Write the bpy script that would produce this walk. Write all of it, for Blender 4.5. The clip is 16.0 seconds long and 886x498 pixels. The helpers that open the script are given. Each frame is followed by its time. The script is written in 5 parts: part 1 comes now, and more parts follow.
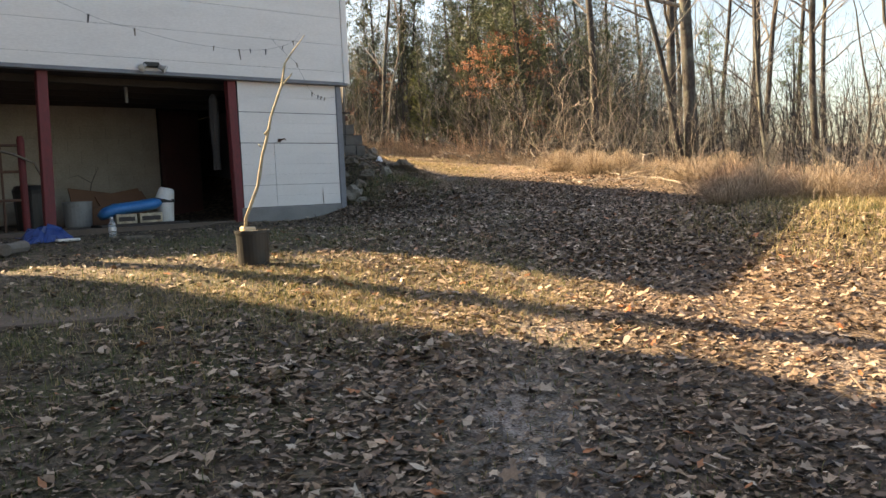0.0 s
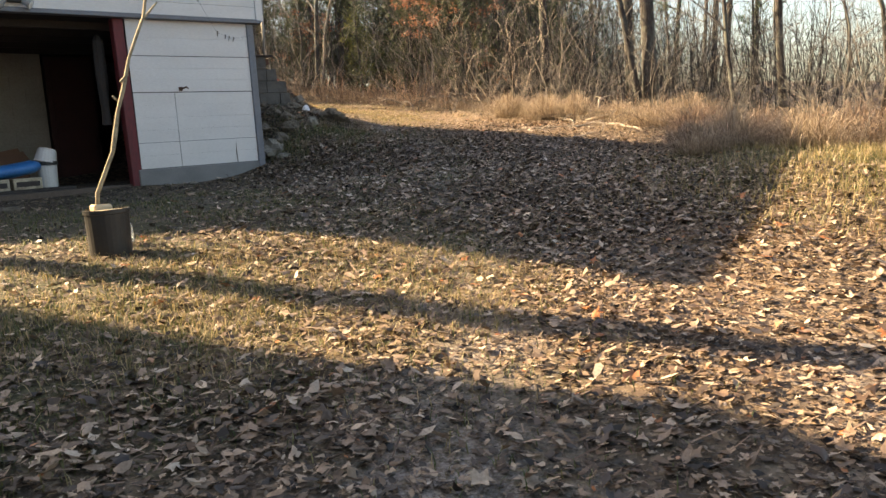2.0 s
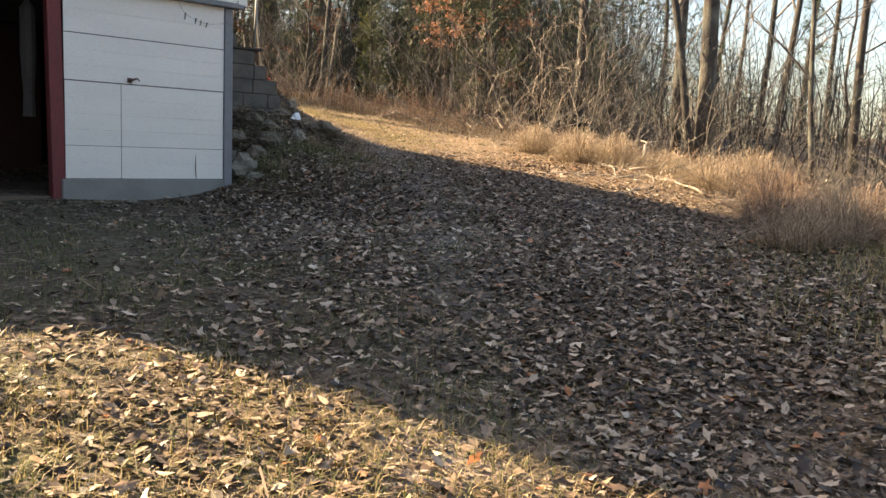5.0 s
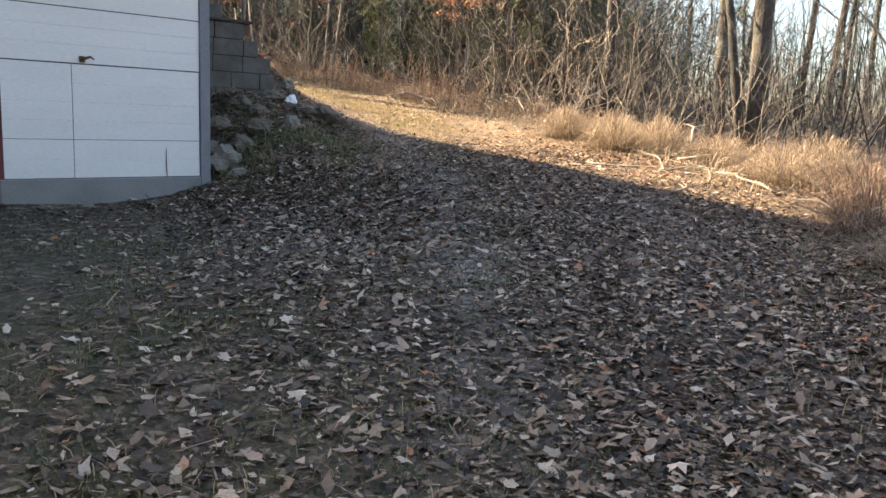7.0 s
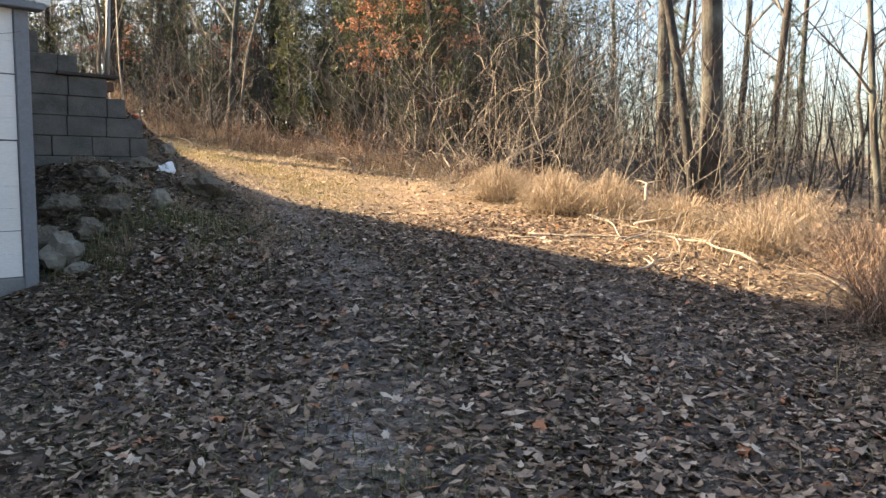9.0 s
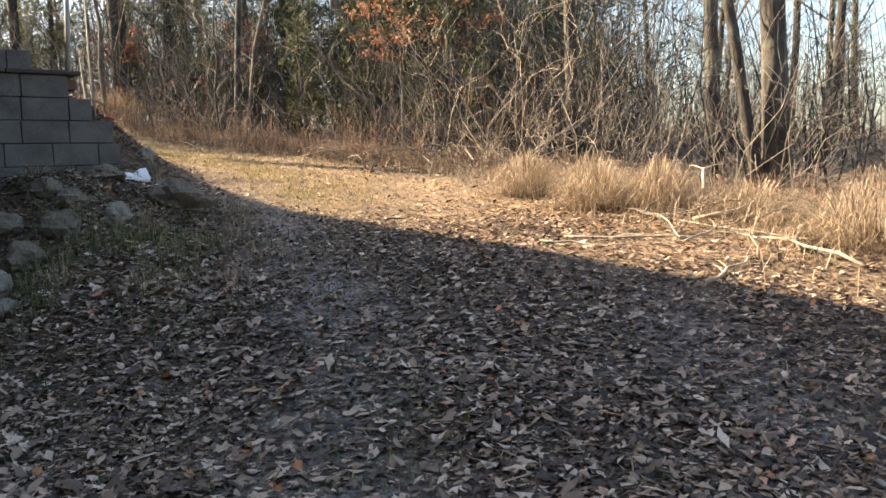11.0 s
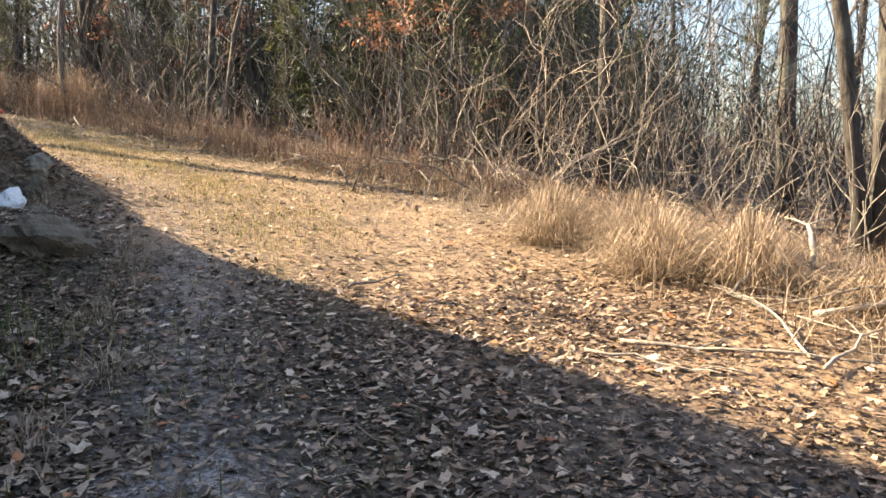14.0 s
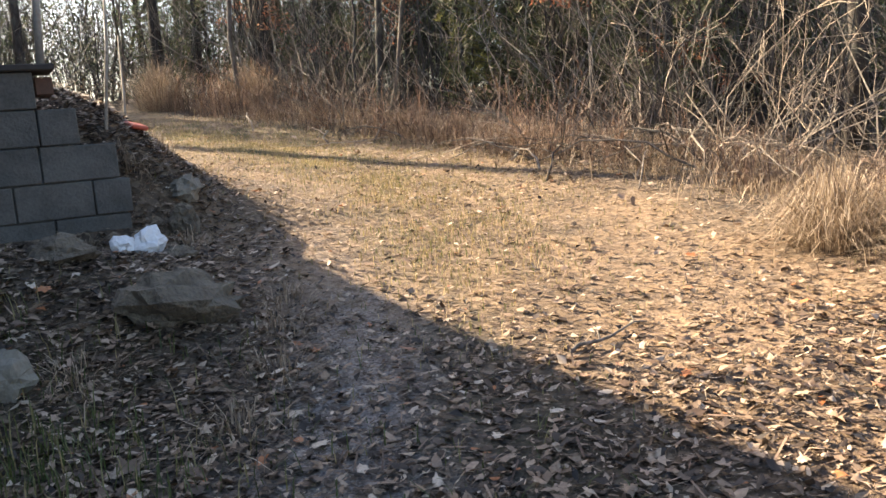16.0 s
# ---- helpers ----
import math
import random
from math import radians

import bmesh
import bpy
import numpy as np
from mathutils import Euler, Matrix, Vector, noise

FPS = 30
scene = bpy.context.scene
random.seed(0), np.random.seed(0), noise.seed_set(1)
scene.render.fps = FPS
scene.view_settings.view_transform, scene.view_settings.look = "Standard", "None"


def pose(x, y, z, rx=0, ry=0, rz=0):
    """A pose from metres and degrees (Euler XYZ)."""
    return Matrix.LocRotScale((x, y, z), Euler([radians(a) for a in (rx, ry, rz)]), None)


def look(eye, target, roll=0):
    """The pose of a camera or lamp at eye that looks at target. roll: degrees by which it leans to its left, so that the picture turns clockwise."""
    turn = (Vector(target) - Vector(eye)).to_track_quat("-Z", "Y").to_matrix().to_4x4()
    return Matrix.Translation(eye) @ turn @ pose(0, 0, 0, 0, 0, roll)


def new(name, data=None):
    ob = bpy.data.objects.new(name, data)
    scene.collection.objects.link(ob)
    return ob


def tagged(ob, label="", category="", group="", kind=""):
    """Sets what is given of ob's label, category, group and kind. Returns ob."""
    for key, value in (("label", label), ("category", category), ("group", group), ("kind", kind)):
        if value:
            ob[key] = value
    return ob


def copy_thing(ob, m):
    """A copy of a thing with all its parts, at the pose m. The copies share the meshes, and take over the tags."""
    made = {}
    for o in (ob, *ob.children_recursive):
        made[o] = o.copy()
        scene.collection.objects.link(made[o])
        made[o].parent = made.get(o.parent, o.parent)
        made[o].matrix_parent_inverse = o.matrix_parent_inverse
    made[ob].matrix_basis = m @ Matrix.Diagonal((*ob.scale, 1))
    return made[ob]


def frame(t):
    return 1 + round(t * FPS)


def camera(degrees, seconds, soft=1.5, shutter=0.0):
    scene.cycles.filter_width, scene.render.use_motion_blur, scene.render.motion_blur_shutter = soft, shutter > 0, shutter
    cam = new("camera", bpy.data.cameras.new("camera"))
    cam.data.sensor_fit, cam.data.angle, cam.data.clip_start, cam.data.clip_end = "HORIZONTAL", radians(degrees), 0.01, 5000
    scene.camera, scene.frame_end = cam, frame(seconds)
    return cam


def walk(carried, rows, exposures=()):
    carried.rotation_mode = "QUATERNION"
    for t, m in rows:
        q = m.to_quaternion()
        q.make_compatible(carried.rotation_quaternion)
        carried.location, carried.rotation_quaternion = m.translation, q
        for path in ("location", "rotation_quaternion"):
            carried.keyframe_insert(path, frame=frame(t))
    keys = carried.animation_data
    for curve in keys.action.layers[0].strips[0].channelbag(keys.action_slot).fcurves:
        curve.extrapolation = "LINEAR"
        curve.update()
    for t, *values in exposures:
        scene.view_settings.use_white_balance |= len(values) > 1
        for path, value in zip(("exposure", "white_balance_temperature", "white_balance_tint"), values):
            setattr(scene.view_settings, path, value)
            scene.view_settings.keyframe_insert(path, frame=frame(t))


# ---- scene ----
cam = camera(57.1, 16.0)
PATH = [
    (0, (-3.474, 1.358, -0.325), (-2.215, 2.906, -0.457), -2.7),
    (0.5, (-3.177, 1.621, -0.274), (-1.855, 3.112, -0.441), -3.0),
    (1, (-2.824, 1.793, -0.27), (-1.439, 3.198, -0.6), -2.2),
    (1.5, (-2.565, 2.095, -0.263), (-1.168, 3.475, -0.645), -2.3),
    (2, (-2.34, 2.331, -0.234), (-1.009, 3.799, -0.505), -3.9),
    (2.5, (-2.07, 2.619, -0.199), (-0.965, 4.275, -0.39), -3.4),
    (3, (-1.857, 2.968, -0.133), (-0.747, 4.625, -0.283), -2.8),
    (3.5, (-1.58, 3.179, -0.161), (-0.425, 4.803, -0.333), -1.0),
    (4, (-1.337, 3.436, -0.137), (-0.115, 5.009, -0.322), 0.5),
    (4.2, (-1.231, 3.571, -0.089), (0.068, 5.082, -0.27), 0.3),
    (6.3, (-0.22, 4.689, 0.168), (1.11, 6.134, -0.211), 4.5),
    (6.5, (-0.149, 4.789, 0.171), (1.157, 6.255, -0.21), 4.6),
    (7, (0.125, 5.17, 0.196), (1.435, 6.651, -0.112), 2.1),
    (7.5, (0.391, 5.465, 0.203), (1.667, 6.988, -0.026), 0.4),
    (8, (0.667, 5.741, 0.23), (1.948, 7.268, 0.064), 0.8),
    (8.5, (1.022, 6.074, 0.322), (2.436, 7.48, 0.164), 0.5),
    (8.7, (1.17, 6.18, 0.325), (2.606, 7.561, 0.15), 0.3),
    (10.8, (2.325, 7.002, 0.309), (3.702, 8.437, 0.104), -2.4),
    (11, (2.399, 7.109, 0.328), (3.772, 8.551, 0.137), -2.5),
    (11.5, (2.655, 7.384, 0.401), (4.051, 8.809, 0.255), -2.4),
    (12, (2.945, 7.613, 0.431), (4.265, 9.1, 0.215), -1.5),
    (12.5, (3.215, 7.921, 0.456), (4.504, 9.431, 0.211), -2.2),
    (13, (3.493, 8.144, 0.486), (4.828, 9.614, 0.253), -1.7),
    (13.5, (3.734, 8.326, 0.556), (5.089, 9.778, 0.325), -0.9),
    (14, (3.954, 8.634, 0.617), (5.321, 10.08, 0.411), 0.2),
    (14.5, (4.177, 8.876, 0.649), (5.469, 10.391, 0.463), 0.9),
    (15, (4.35, 9.173, 0.707), (5.478, 10.808, 0.477), -0.2),
    (15.5, (4.484, 9.522, 0.795), (5.577, 11.167, 0.48), -2.7),
    (16, (4.664, 9.814, 0.819), (5.67, 11.519, 0.537), -4.7),
]
walk(cam, [(t, look(eye, target, roll)) for t, eye, target, roll in PATH], [(0, 2.42, 7650, 10), (4.2, 2.37, 7650, 10), (7, 2.7, 6800, 10), (8, 2.62, 7150, 10), (8.7, 2.58, 7050, 10), (11, 2.52, 6850, 10), (13.5, 2.6, 6750, 10), (14.5, 2.5, 6700, 10), (15.5, 2.32, 6600, 10), (16, 2.4, 6450, 10)])

# ---- world, sun, exposure ----
SUN_AZ, SUN_EL = math.atan2(-0.46, 0.888), radians(31)
world = bpy.data.worlds.new("sky_world")
scene.world = world
world.use_nodes = True
wn = world.node_tree
sky = wn.nodes.new("ShaderNodeTexSky")
sky.sky_type = "NISHITA"
sky.sun_disc = False
sky.sun_elevation, sky.sun_rotation = SUN_EL, SUN_AZ
sky.air_density, sky.dust_density = 1.0, 2.5
wn.nodes["Background"].inputs[1].default_value = 0.071
wn.links.new(sky.outputs[0], wn.nodes["Background"].inputs[0])
sun = new("sun", bpy.data.lights.new("sun", "SUN"))
sun.data.energy, sun.data.angle, sun.data.color = 5.0, radians(0.6), (1.0, 0.8, 0.55)
to_sun = Vector((math.sin(SUN_AZ) * math.cos(SUN_EL), math.cos(SUN_AZ) * math.cos(SUN_EL), math.sin(SUN_EL)))
sun.matrix_world = look(to_sun * 60, (0, 0, 0))


# ---- mesh builder ----
class MB:
    """Collects vertices and faces of one mesh."""

    def __init__(self):
        self.v, self.f = [], []

    def add(self, verts, faces):
        n = len(self.v)
        self.v += [tuple(p) for p in verts]
        self.f += [tuple(i + n for i in f) for f in faces]
        return self

    def box(self, x0, y0, z0, x1, y1, z1, m=None):
        vs = [Vector((x, y, z)) for z in (z0, z1) for y in (y0, y1) for x in (x0, x1)]
        if m:
            vs = [m @ p for p in vs]
        return self.add(vs, [(0, 2, 3, 1), (4, 5, 7, 6), (0, 1, 5, 4), (2, 6, 7, 3), (0, 4, 6, 2), (1, 3, 7, 5)])

    def slab(self, x0, y0, z0, x1, y1, z1, c=0.006, m=None):
        """A box whose edges are chamfered by c."""
        vs, fs = [], []
        lo, hi = (x0, y0, z0), (x1, y1, z1)
        idx = {}
        for k in range(8):
            corner = [(hi if k >> a & 1 else lo)[a] for a in range(3)]
            inn = [corner[a] + (-c if k >> a & 1 else c) for a in range(3)]
            for a in range(3):
                p = list(inn)
                p[a] = corner[a]
                idx[k, a] = len(vs)
                vs.append(m @ Vector(p) if m else Vector(p))
        for a in range(3):
            b, d = (a + 1) % 3, (a + 2) % 3
            for s in (0, 1):
                loop = [(s << a) | (i << b) | (j << d) for i, j in ((0, 0), (1, 0), (1, 1), (0, 1))]
                f = [idx[k, a] for k in loop]
                fs.append(f if s else f[::-1])
            for i in (0, 1):
                for j in (0, 1):
                    k0 = (i << b) | (j << d)
                    k1 = k0 | (1 << a)
                    fs.append([idx[k0, b], idx[k1, b], idx[k1, d], idx[k0, d]])
        for k in range(8):
            fs.append([idx[k, 0], idx[k, 1], idx[k, 2]])
        return self.add(vs, fs)

    def tube(self, pts, radii, sides=6, cap=True):
        pts = [Vector(p) for p in pts]
        rings = []
        n0 = len(self.v)
        for i, p in enumerate(pts):
            d = (pts[min(i + 1, len(pts) - 1)] - pts[max(i - 1, 0)]).normalized()
            a = d.cross(Vector((0.31, 0.95, 0.07)))
            if a.length < 0.1:
                a = d.cross(Vector((1, 0, 0)))
            a.normalize()
            b = d.cross(a)
            for k in range(sides):
                t = 2 * math.pi * k / sides
                rings.append(p + (a * math.cos(t) + b * math.sin(t)) * radii[i])
        fs = []
        for i in range(len(pts) - 1):
            for k in range(sides):
                q, r = i * sides + k, i * sides + (k + 1) % sides
                fs.append((q, r, r + sides, q + sides))
        if cap:
            fs.append(tuple(range(sides))[::-1])
            fs.append(tuple(range((len(pts) - 1) * sides, len(pts) * sides)))
        self.v += [tuple(p) for p in rings]
        self.f += [tuple(i + n0 for i in f) for f in fs]
        return self

    def lathe(self, prof, sides=20, at=(0, 0, 0)):
        """Turns a profile of (radius, z) round the z axis through at."""
        vs, fs = [], []
        for r, z in prof:
            for k in range(sides):
                t = 2 * math.pi * k / sides
                vs.append((at[0] + r * math.cos(t), at[1] + r * math.sin(t), at[2] + z))
        for i in range(len(prof) - 1):
            for k in range(sides):
                q, r = i * sides + k, i * sides + (k + 1) % sides
                fs.append((q, r, r + sides, q + sides))
        return self.add(vs, fs)

    def mesh(self, name, mat, smooth=False):
        me = bpy.data.meshes.new(name)
        me.from_pydata(self.v, [], self.f)
        me.materials.append(mat)
        if smooth:
            me.polygons.foreach_set("use_smooth", [True] * len(me.polygons))
        me.update()
        return me


def thing(name, at=(0, 0, 0), label="", category="", group="", kind=""):
    ob = new(name)
    ob.empty_display_size = 0.2
    ob.location = at
    return tagged(ob, label, category, group, kind)


def part(name, mb, mat, parent, label="", smooth=False):
    ob = new(name, mb.mesh(name, mat, smooth))
    ob.parent = parent
    if label:
        ob["label"] = label
    return ob


def solo(name, mb, mat, label="", category="", group="", kind="", smooth=False):
    return tagged(new(name, mb.mesh(name, mat, smooth)), label, category, group, kind)


# ---- materials ----
def material(name, rough=0.8, metal=0.0):
    m = bpy.data.materials.new(name)
    m.use_nodes = True
    b = m.node_tree.nodes["Principled BSDF"]
    b.inputs["Roughness"].default_value = rough
    b.inputs["Metallic"].default_value = metal
    return m, m.node_tree, b


def node(nt, kind, **inputs):
    n = nt.nodes.new(kind)
    for k, v in inputs.items():
        n.inputs[k].default_value = v
    return n


def ramp(nt, src, stops):
    r = nt.nodes.new("ShaderNodeValToRGB")
    e = r.color_ramp.elements
    while len(e) < len(stops):
        e.new(0.5)
    for q, (p, c) in zip(e, stops):
        q.position, q.color = p, (*c, 1)
    nt.links.new(src, r.inputs[0])
    return r.outputs[0]


def blend(nt, fac, a, b, mode="MIX"):
    n = nt.nodes.new("ShaderNodeMix")
    n.data_type, n.blend_type = "RGBA", mode
    for s, i in ((fac, 0), (a, 6), (b, 7)):
        if isinstance(s, (int, float)):
            n.inputs[i].default_value = s
        elif isinstance(s, tuple):
            n.inputs[i].default_value = (*s, 1)
        else:
            nt.links.new(s, n.inputs[i])
    return n.outputs[2]


def noise_of(nt, scale, detail=4, rough=0.6, stretch=None, world_space=True):
    co = nt.nodes.new("ShaderNodeNewGeometry").outputs["Position"] if world_space else nt.nodes.new("ShaderNodeTexCoord").outputs["Object"]
    if stretch:
        mp = nt.nodes.new("ShaderNodeMapping")
        mp.inputs["Scale"].default_value = stretch
        nt.links.new(co, mp.inputs[0])
        co = mp.outputs[0]
    n = node(nt, "ShaderNodeTexNoise", Scale=scale, Detail=detail, Roughness=rough)
    nt.links.new(co, n.inputs["Vector"])
    return n.outputs["Fac"]


def bump(nt, b, height, strength=0.4, dist=0.01):
    n = node(nt, "ShaderNodeBump", Strength=strength, Distance=dist)
    nt.links.new(height, n.inputs["Height"])
    nt.links.new(n.outputs[0], b.inputs["Normal"])


def worn(name, base, dark, scale=3.0, fine=60.0, rough=0.75, metal=0.0, amount=0.5, stretch=None, bumps=0.3, dist=0.004, world_space=True):
    """A surface of one colour with stains at a large scale and grain at a small one."""
    m, nt, b = material(name, rough, metal)
    big, small = noise_of(nt, scale, 5, 0.65, stretch, world_space), noise_of(nt, fine, 3, 0.6, stretch, world_space)
    c = ramp(nt, big, [(0.35, tuple(a + (d - a) * amount for a, d in zip(base, dark))), (0.62, base)])
    c = blend(nt, 0.35, c, ramp(nt, small, [(0.3, dark), (0.65, base)]))
    nt.links.new(c, b.inputs["Base Color"])
    bump(nt, b, small, bumps, dist)
    return m


def island(name, stops, rough=0.75, through_light=0.0, obj=False):
    """Colours chosen at random for each loose piece (or each object)."""
    m, nt, b = material(name, rough)
    src = nt.nodes.new("ShaderNodeObjectInfo").outputs["Random"] if obj else nt.nodes.new("ShaderNodeNewGeometry").outputs["Random Per Island"]
    c = ramp(nt, src, stops)
    c = blend(nt, 0.45, c, ramp(nt, noise_of(nt, 90, 3), [(0.3, (0.25, 0.2, 0.16)), (0.7, (1, 1, 1))]), "MULTIPLY")
    nt.links.new(c, b.inputs["Base Color"])
    if through_light:
        tr = nt.nodes.new("ShaderNodeBsdfTranslucent")
        nt.links.new(c, tr.inputs[0])
        mx = nt.nodes.new("ShaderNodeMixShader")
        mx.inputs[0].default_value = through_light
        nt.links.new(b.outputs[0], mx.inputs[1])
        nt.links.new(tr.outputs[0], mx.inputs[2])
        nt.links.new(mx.outputs[0], nt.nodes["Material Output"].inputs[0])
    return m


def bark_material(name, light, dark):
    m, nt, b = material(name, 0.9)
    big = noise_of(nt, 2.2, 4)
    fine = noise_of(nt, 26, 5, 0.7, (1, 1, 0.22))
    c = ramp(nt, fine, [(0.32, dark), (0.68, light)])
    rnd = nt.nodes.new("ShaderNodeObjectInfo").outputs["Random"]
    c = blend(nt, 0.7, c, ramp(nt, rnd, [(0.0, (0.62, 0.6, 0.58)), (0.5, (1, 0.97, 0.92)), (1.0, (1.25, 1.12, 0.98))]), "MULTIPLY")
    c = blend(nt, ramp(nt, big, [(0.5, (0, 0, 0)), (0.75, (0.5, 0.5, 0.5))]), c, (0.22, 0.24, 0.19))
    nt.links.new(c, b.inputs["Base Color"])
    bump(nt, b, fine, 0.9, 0.02)
    return m


BARK = bark_material("bark", (0.17, 0.15, 0.134), (0.04, 0.035, 0.032))
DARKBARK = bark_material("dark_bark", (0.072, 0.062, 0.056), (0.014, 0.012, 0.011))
TWIG = bark_material("twig_bark", (0.25, 0.222, 0.2), (0.065, 0.057, 0.051))
PALE = bark_material("pale_twig_bark", (0.5, 0.44, 0.37), (0.22, 0.185, 0.155))
SAPLING = worn("sapling_bark", (0.42, 0.35, 0.22), (0.09, 0.07, 0.045), 14, 60, 0.85, amount=0.8, bumps=0.8, dist=0.006)
LEAF = island("leaf_litter", [(0.0, (0.03, 0.02, 0.014)), (0.18, (0.09, 0.056, 0.036)), (0.4, (0.2, 0.132, 0.085)), (0.62, (0.34, 0.24, 0.165)), (0.82, (0.5, 0.39, 0.29)), (0.95, (0.7, 0.585, 0.46)), (0.98, (0.4, 0.15, 0.05)), (1.0, (0.5, 0.2, 0.08))], 0.5, 0.1)
CHAFF = island("leaf_crumbs", [(0.0, (0.014, 0.01, 0.008)), (0.3, (0.05, 0.033, 0.022)), (0.6, (0.15, 0.098, 0.062)), (0.85, (0.34, 0.245, 0.165)), (1.0, (0.56, 0.45, 0.34))], 0.65, 0.05)
OAKLEAF = island("russet_leaves", [(0.0, (0.24, 0.085, 0.048)), (0.5, (0.42, 0.18, 0.1)), (1.0, (0.62, 0.37, 0.23))], 0.6, 0.35)
NEEDLE = island("needles", [(0.0, (0.04, 0.058, 0.03)), (0.6, (0.09, 0.112, 0.055)), (1.0, (0.19, 0.2, 0.1))], 0.6, 0.25)
PINELEAF = island("pine_needles", [(0.0, (0.07, 0.115, 0.06)), (0.6, (0.14, 0.19, 0.1)), (1.0, (0.27, 0.3, 0.16))], 0.55, 0.35)
REDWEED = island("reddish_weeds", [(0.0, (0.14, 0.08, 0.055)), (0.5, (0.31, 0.2, 0.14)), (1.0, (0.54, 0.39, 0.285))], 0.75, 0.2)
CEDAR = island("cedar_needles", [(0.0, (0.13, 0.15, 0.04)), (1.0, (0.3, 0.29, 0.1))], 0.6, 0.35)
GRASS = island("grass", [(0.0, (0.06, 0.09, 0.025)), (0.5, (0.11, 0.14, 0.04)), (0.8, (0.24, 0.22, 0.09)), (1.0, (0.4, 0.32, 0.16))], 0.6, 0.3)
BANKGRASS = island("bank_grass", [(0.0, (0.13, 0.15, 0.045)), (0.35, (0.3, 0.25, 0.11)), (1.0, (0.56, 0.43, 0.25))], 0.6, 0.3)
STRAW = island("straw", [(0.0, (0.13, 0.09, 0.06)), (0.45, (0.35, 0.265, 0.18)), (1.0, (0.6, 0.49, 0.36))], 0.6, 0.3)
WEED = island("dead_weeds", [(0.0, (0.055, 0.038, 0.03)), (0.5, (0.17, 0.112, 0.082)), (1.0, (0.42, 0.3, 0.215))], 0.75, 0.15)
WHITE = worn("white_painted_siding", (0.76, 0.725, 0.69), (0.52, 0.49, 0.46), 1.6, 45, 0.6, amount=0.35, stretch=(0.5, 0.5, 2.0), bumps=0.25)
TRIM = worn("grey_trim_paint", (0.2, 0.205, 0.225), (0.1, 0.102, 0.11), 3, 50, 0.6)
REDPAINT = worn("red_post_paint", (0.17, 0.022, 0.025), (0.06, 0.016, 0.016), 5, 40, 0.65, stretch=(1, 1, 0.3))
CONCRETE = worn("footing_concrete", (0.25, 0.243, 0.232), (0.11, 0.107, 0.1), 2.5, 70, 0.9)
BLOCK = worn("concrete_block", (0.13, 0.124, 0.115), (0.05, 0.05, 0.047), 4.5, 60, 0.95, amount=0.85, bumps=0.8, dist=0.01)
MORTAR = worn("mortar", (0.12, 0.12, 0.12), (0.07, 0.07, 0.07), 4, 90, 0.95)
CREAM = worn("cream_painted_block", (0.4, 0.35, 0.28), (0.2, 0.17, 0.13), 1.8, 40, 0.7, amount=0.5)
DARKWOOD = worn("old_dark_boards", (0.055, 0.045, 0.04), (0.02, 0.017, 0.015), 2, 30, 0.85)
DOORRED = worn("dark_red_door", (0.07, 0.022, 0.018), (0.03, 0.012, 0.01), 3, 40, 0.7)
DIRTFLOOR = worn("dirt_floor", (0.14, 0.105, 0.08), (0.06, 0.045, 0.035), 2, 30, 0.95, bumps=0.6, dist=0.01)
ROOF = worn("grey_roofing", (0.16, 0.16, 0.165), (0.08, 0.08, 0.085), 1, 20, 0.7)
ROCK = worn("field_stone", (0.2, 0.165, 0.122), (0.07, 0.058, 0.045), 9, 38, 0.95, amount=0.9, bumps=1.0, dist=0.03)
BLACKPLASTIC = worn("black_plastic", (0.014, 0.015, 0.016), (0.03, 0.028, 0.025), 6, 60, 0.42)
WHITEPLASTIC = worn("white_plastic", (0.72, 0.71, 0.68), (0.5, 0.47, 0.42), 5, 60, 0.45, amount=0.4)
FOAM = worn("white_foam", (0.8, 0.81, 0.84), (0.55, 0.55, 0.56), 12, 60, 0.8, amount=0.5)
BLUE = worn("blue_plastic", (0.03, 0.2, 0.5), (0.02, 0.11, 0.3), 5, 40, 0.4)
TARPBLUE = worn("dark_blue_tarp", (0.02, 0.06, 0.24), (0.012, 0.03, 0.1), 7, 50, 0.4)
CARD = worn("cardboard", (0.2, 0.1, 0.056), (0.12, 0.06, 0.035), 4, 50, 0.85)
PRINT = worn("printed_carton", (0.55, 0.47, 0.33), (0.16, 0.12, 0.08), 14, 40, 0.6, amount=0.9)
GREYTUB = worn("grey_metal_tub", (0.32, 0.31, 0.29), (0.15, 0.14, 0.13), 4, 60, 0.55)
LOG = worn("grey_log", (0.2, 0.17, 0.14), (0.07, 0.06, 0.05), 5, 50, 0.9)
RUST = worn("rusty_metal", (0.13, 0.06, 0.035), (0.05, 0.03, 0.022), 8, 60, 0.75)
WIRE = worn("dark_wire", (0.03, 0.03, 0.03), (0.015, 0.015, 0.015), 8, 60, 0.6)
PEGWOOD = worn("weathered_peg", (0.2, 0.16, 0.11), (0.09, 0.07, 0.05), 20, 90, 0.8)
REDLEAF = worn("red_scrap", (0.45, 0.1, 0.06), (0.25, 0.05, 0.03), 20, 90, 0.6)


def glass_material():
    m, nt, b = material("clear_plastic", 0.12)
    b.inputs["Base Color"].default_value = (0.85, 0.92, 0.97, 1)
    b.inputs["Transmission Weight"].default_value = 0.75
    b.inputs["IOR"].default_value = 1.35
    return m


CLEAR = glass_material()


# ---- ground ----
def smooth(a, b, x):
    t = np.clip((x - a) / (b - a), 0.0, 1.0)
    return t * t * (3 - 2 * t)


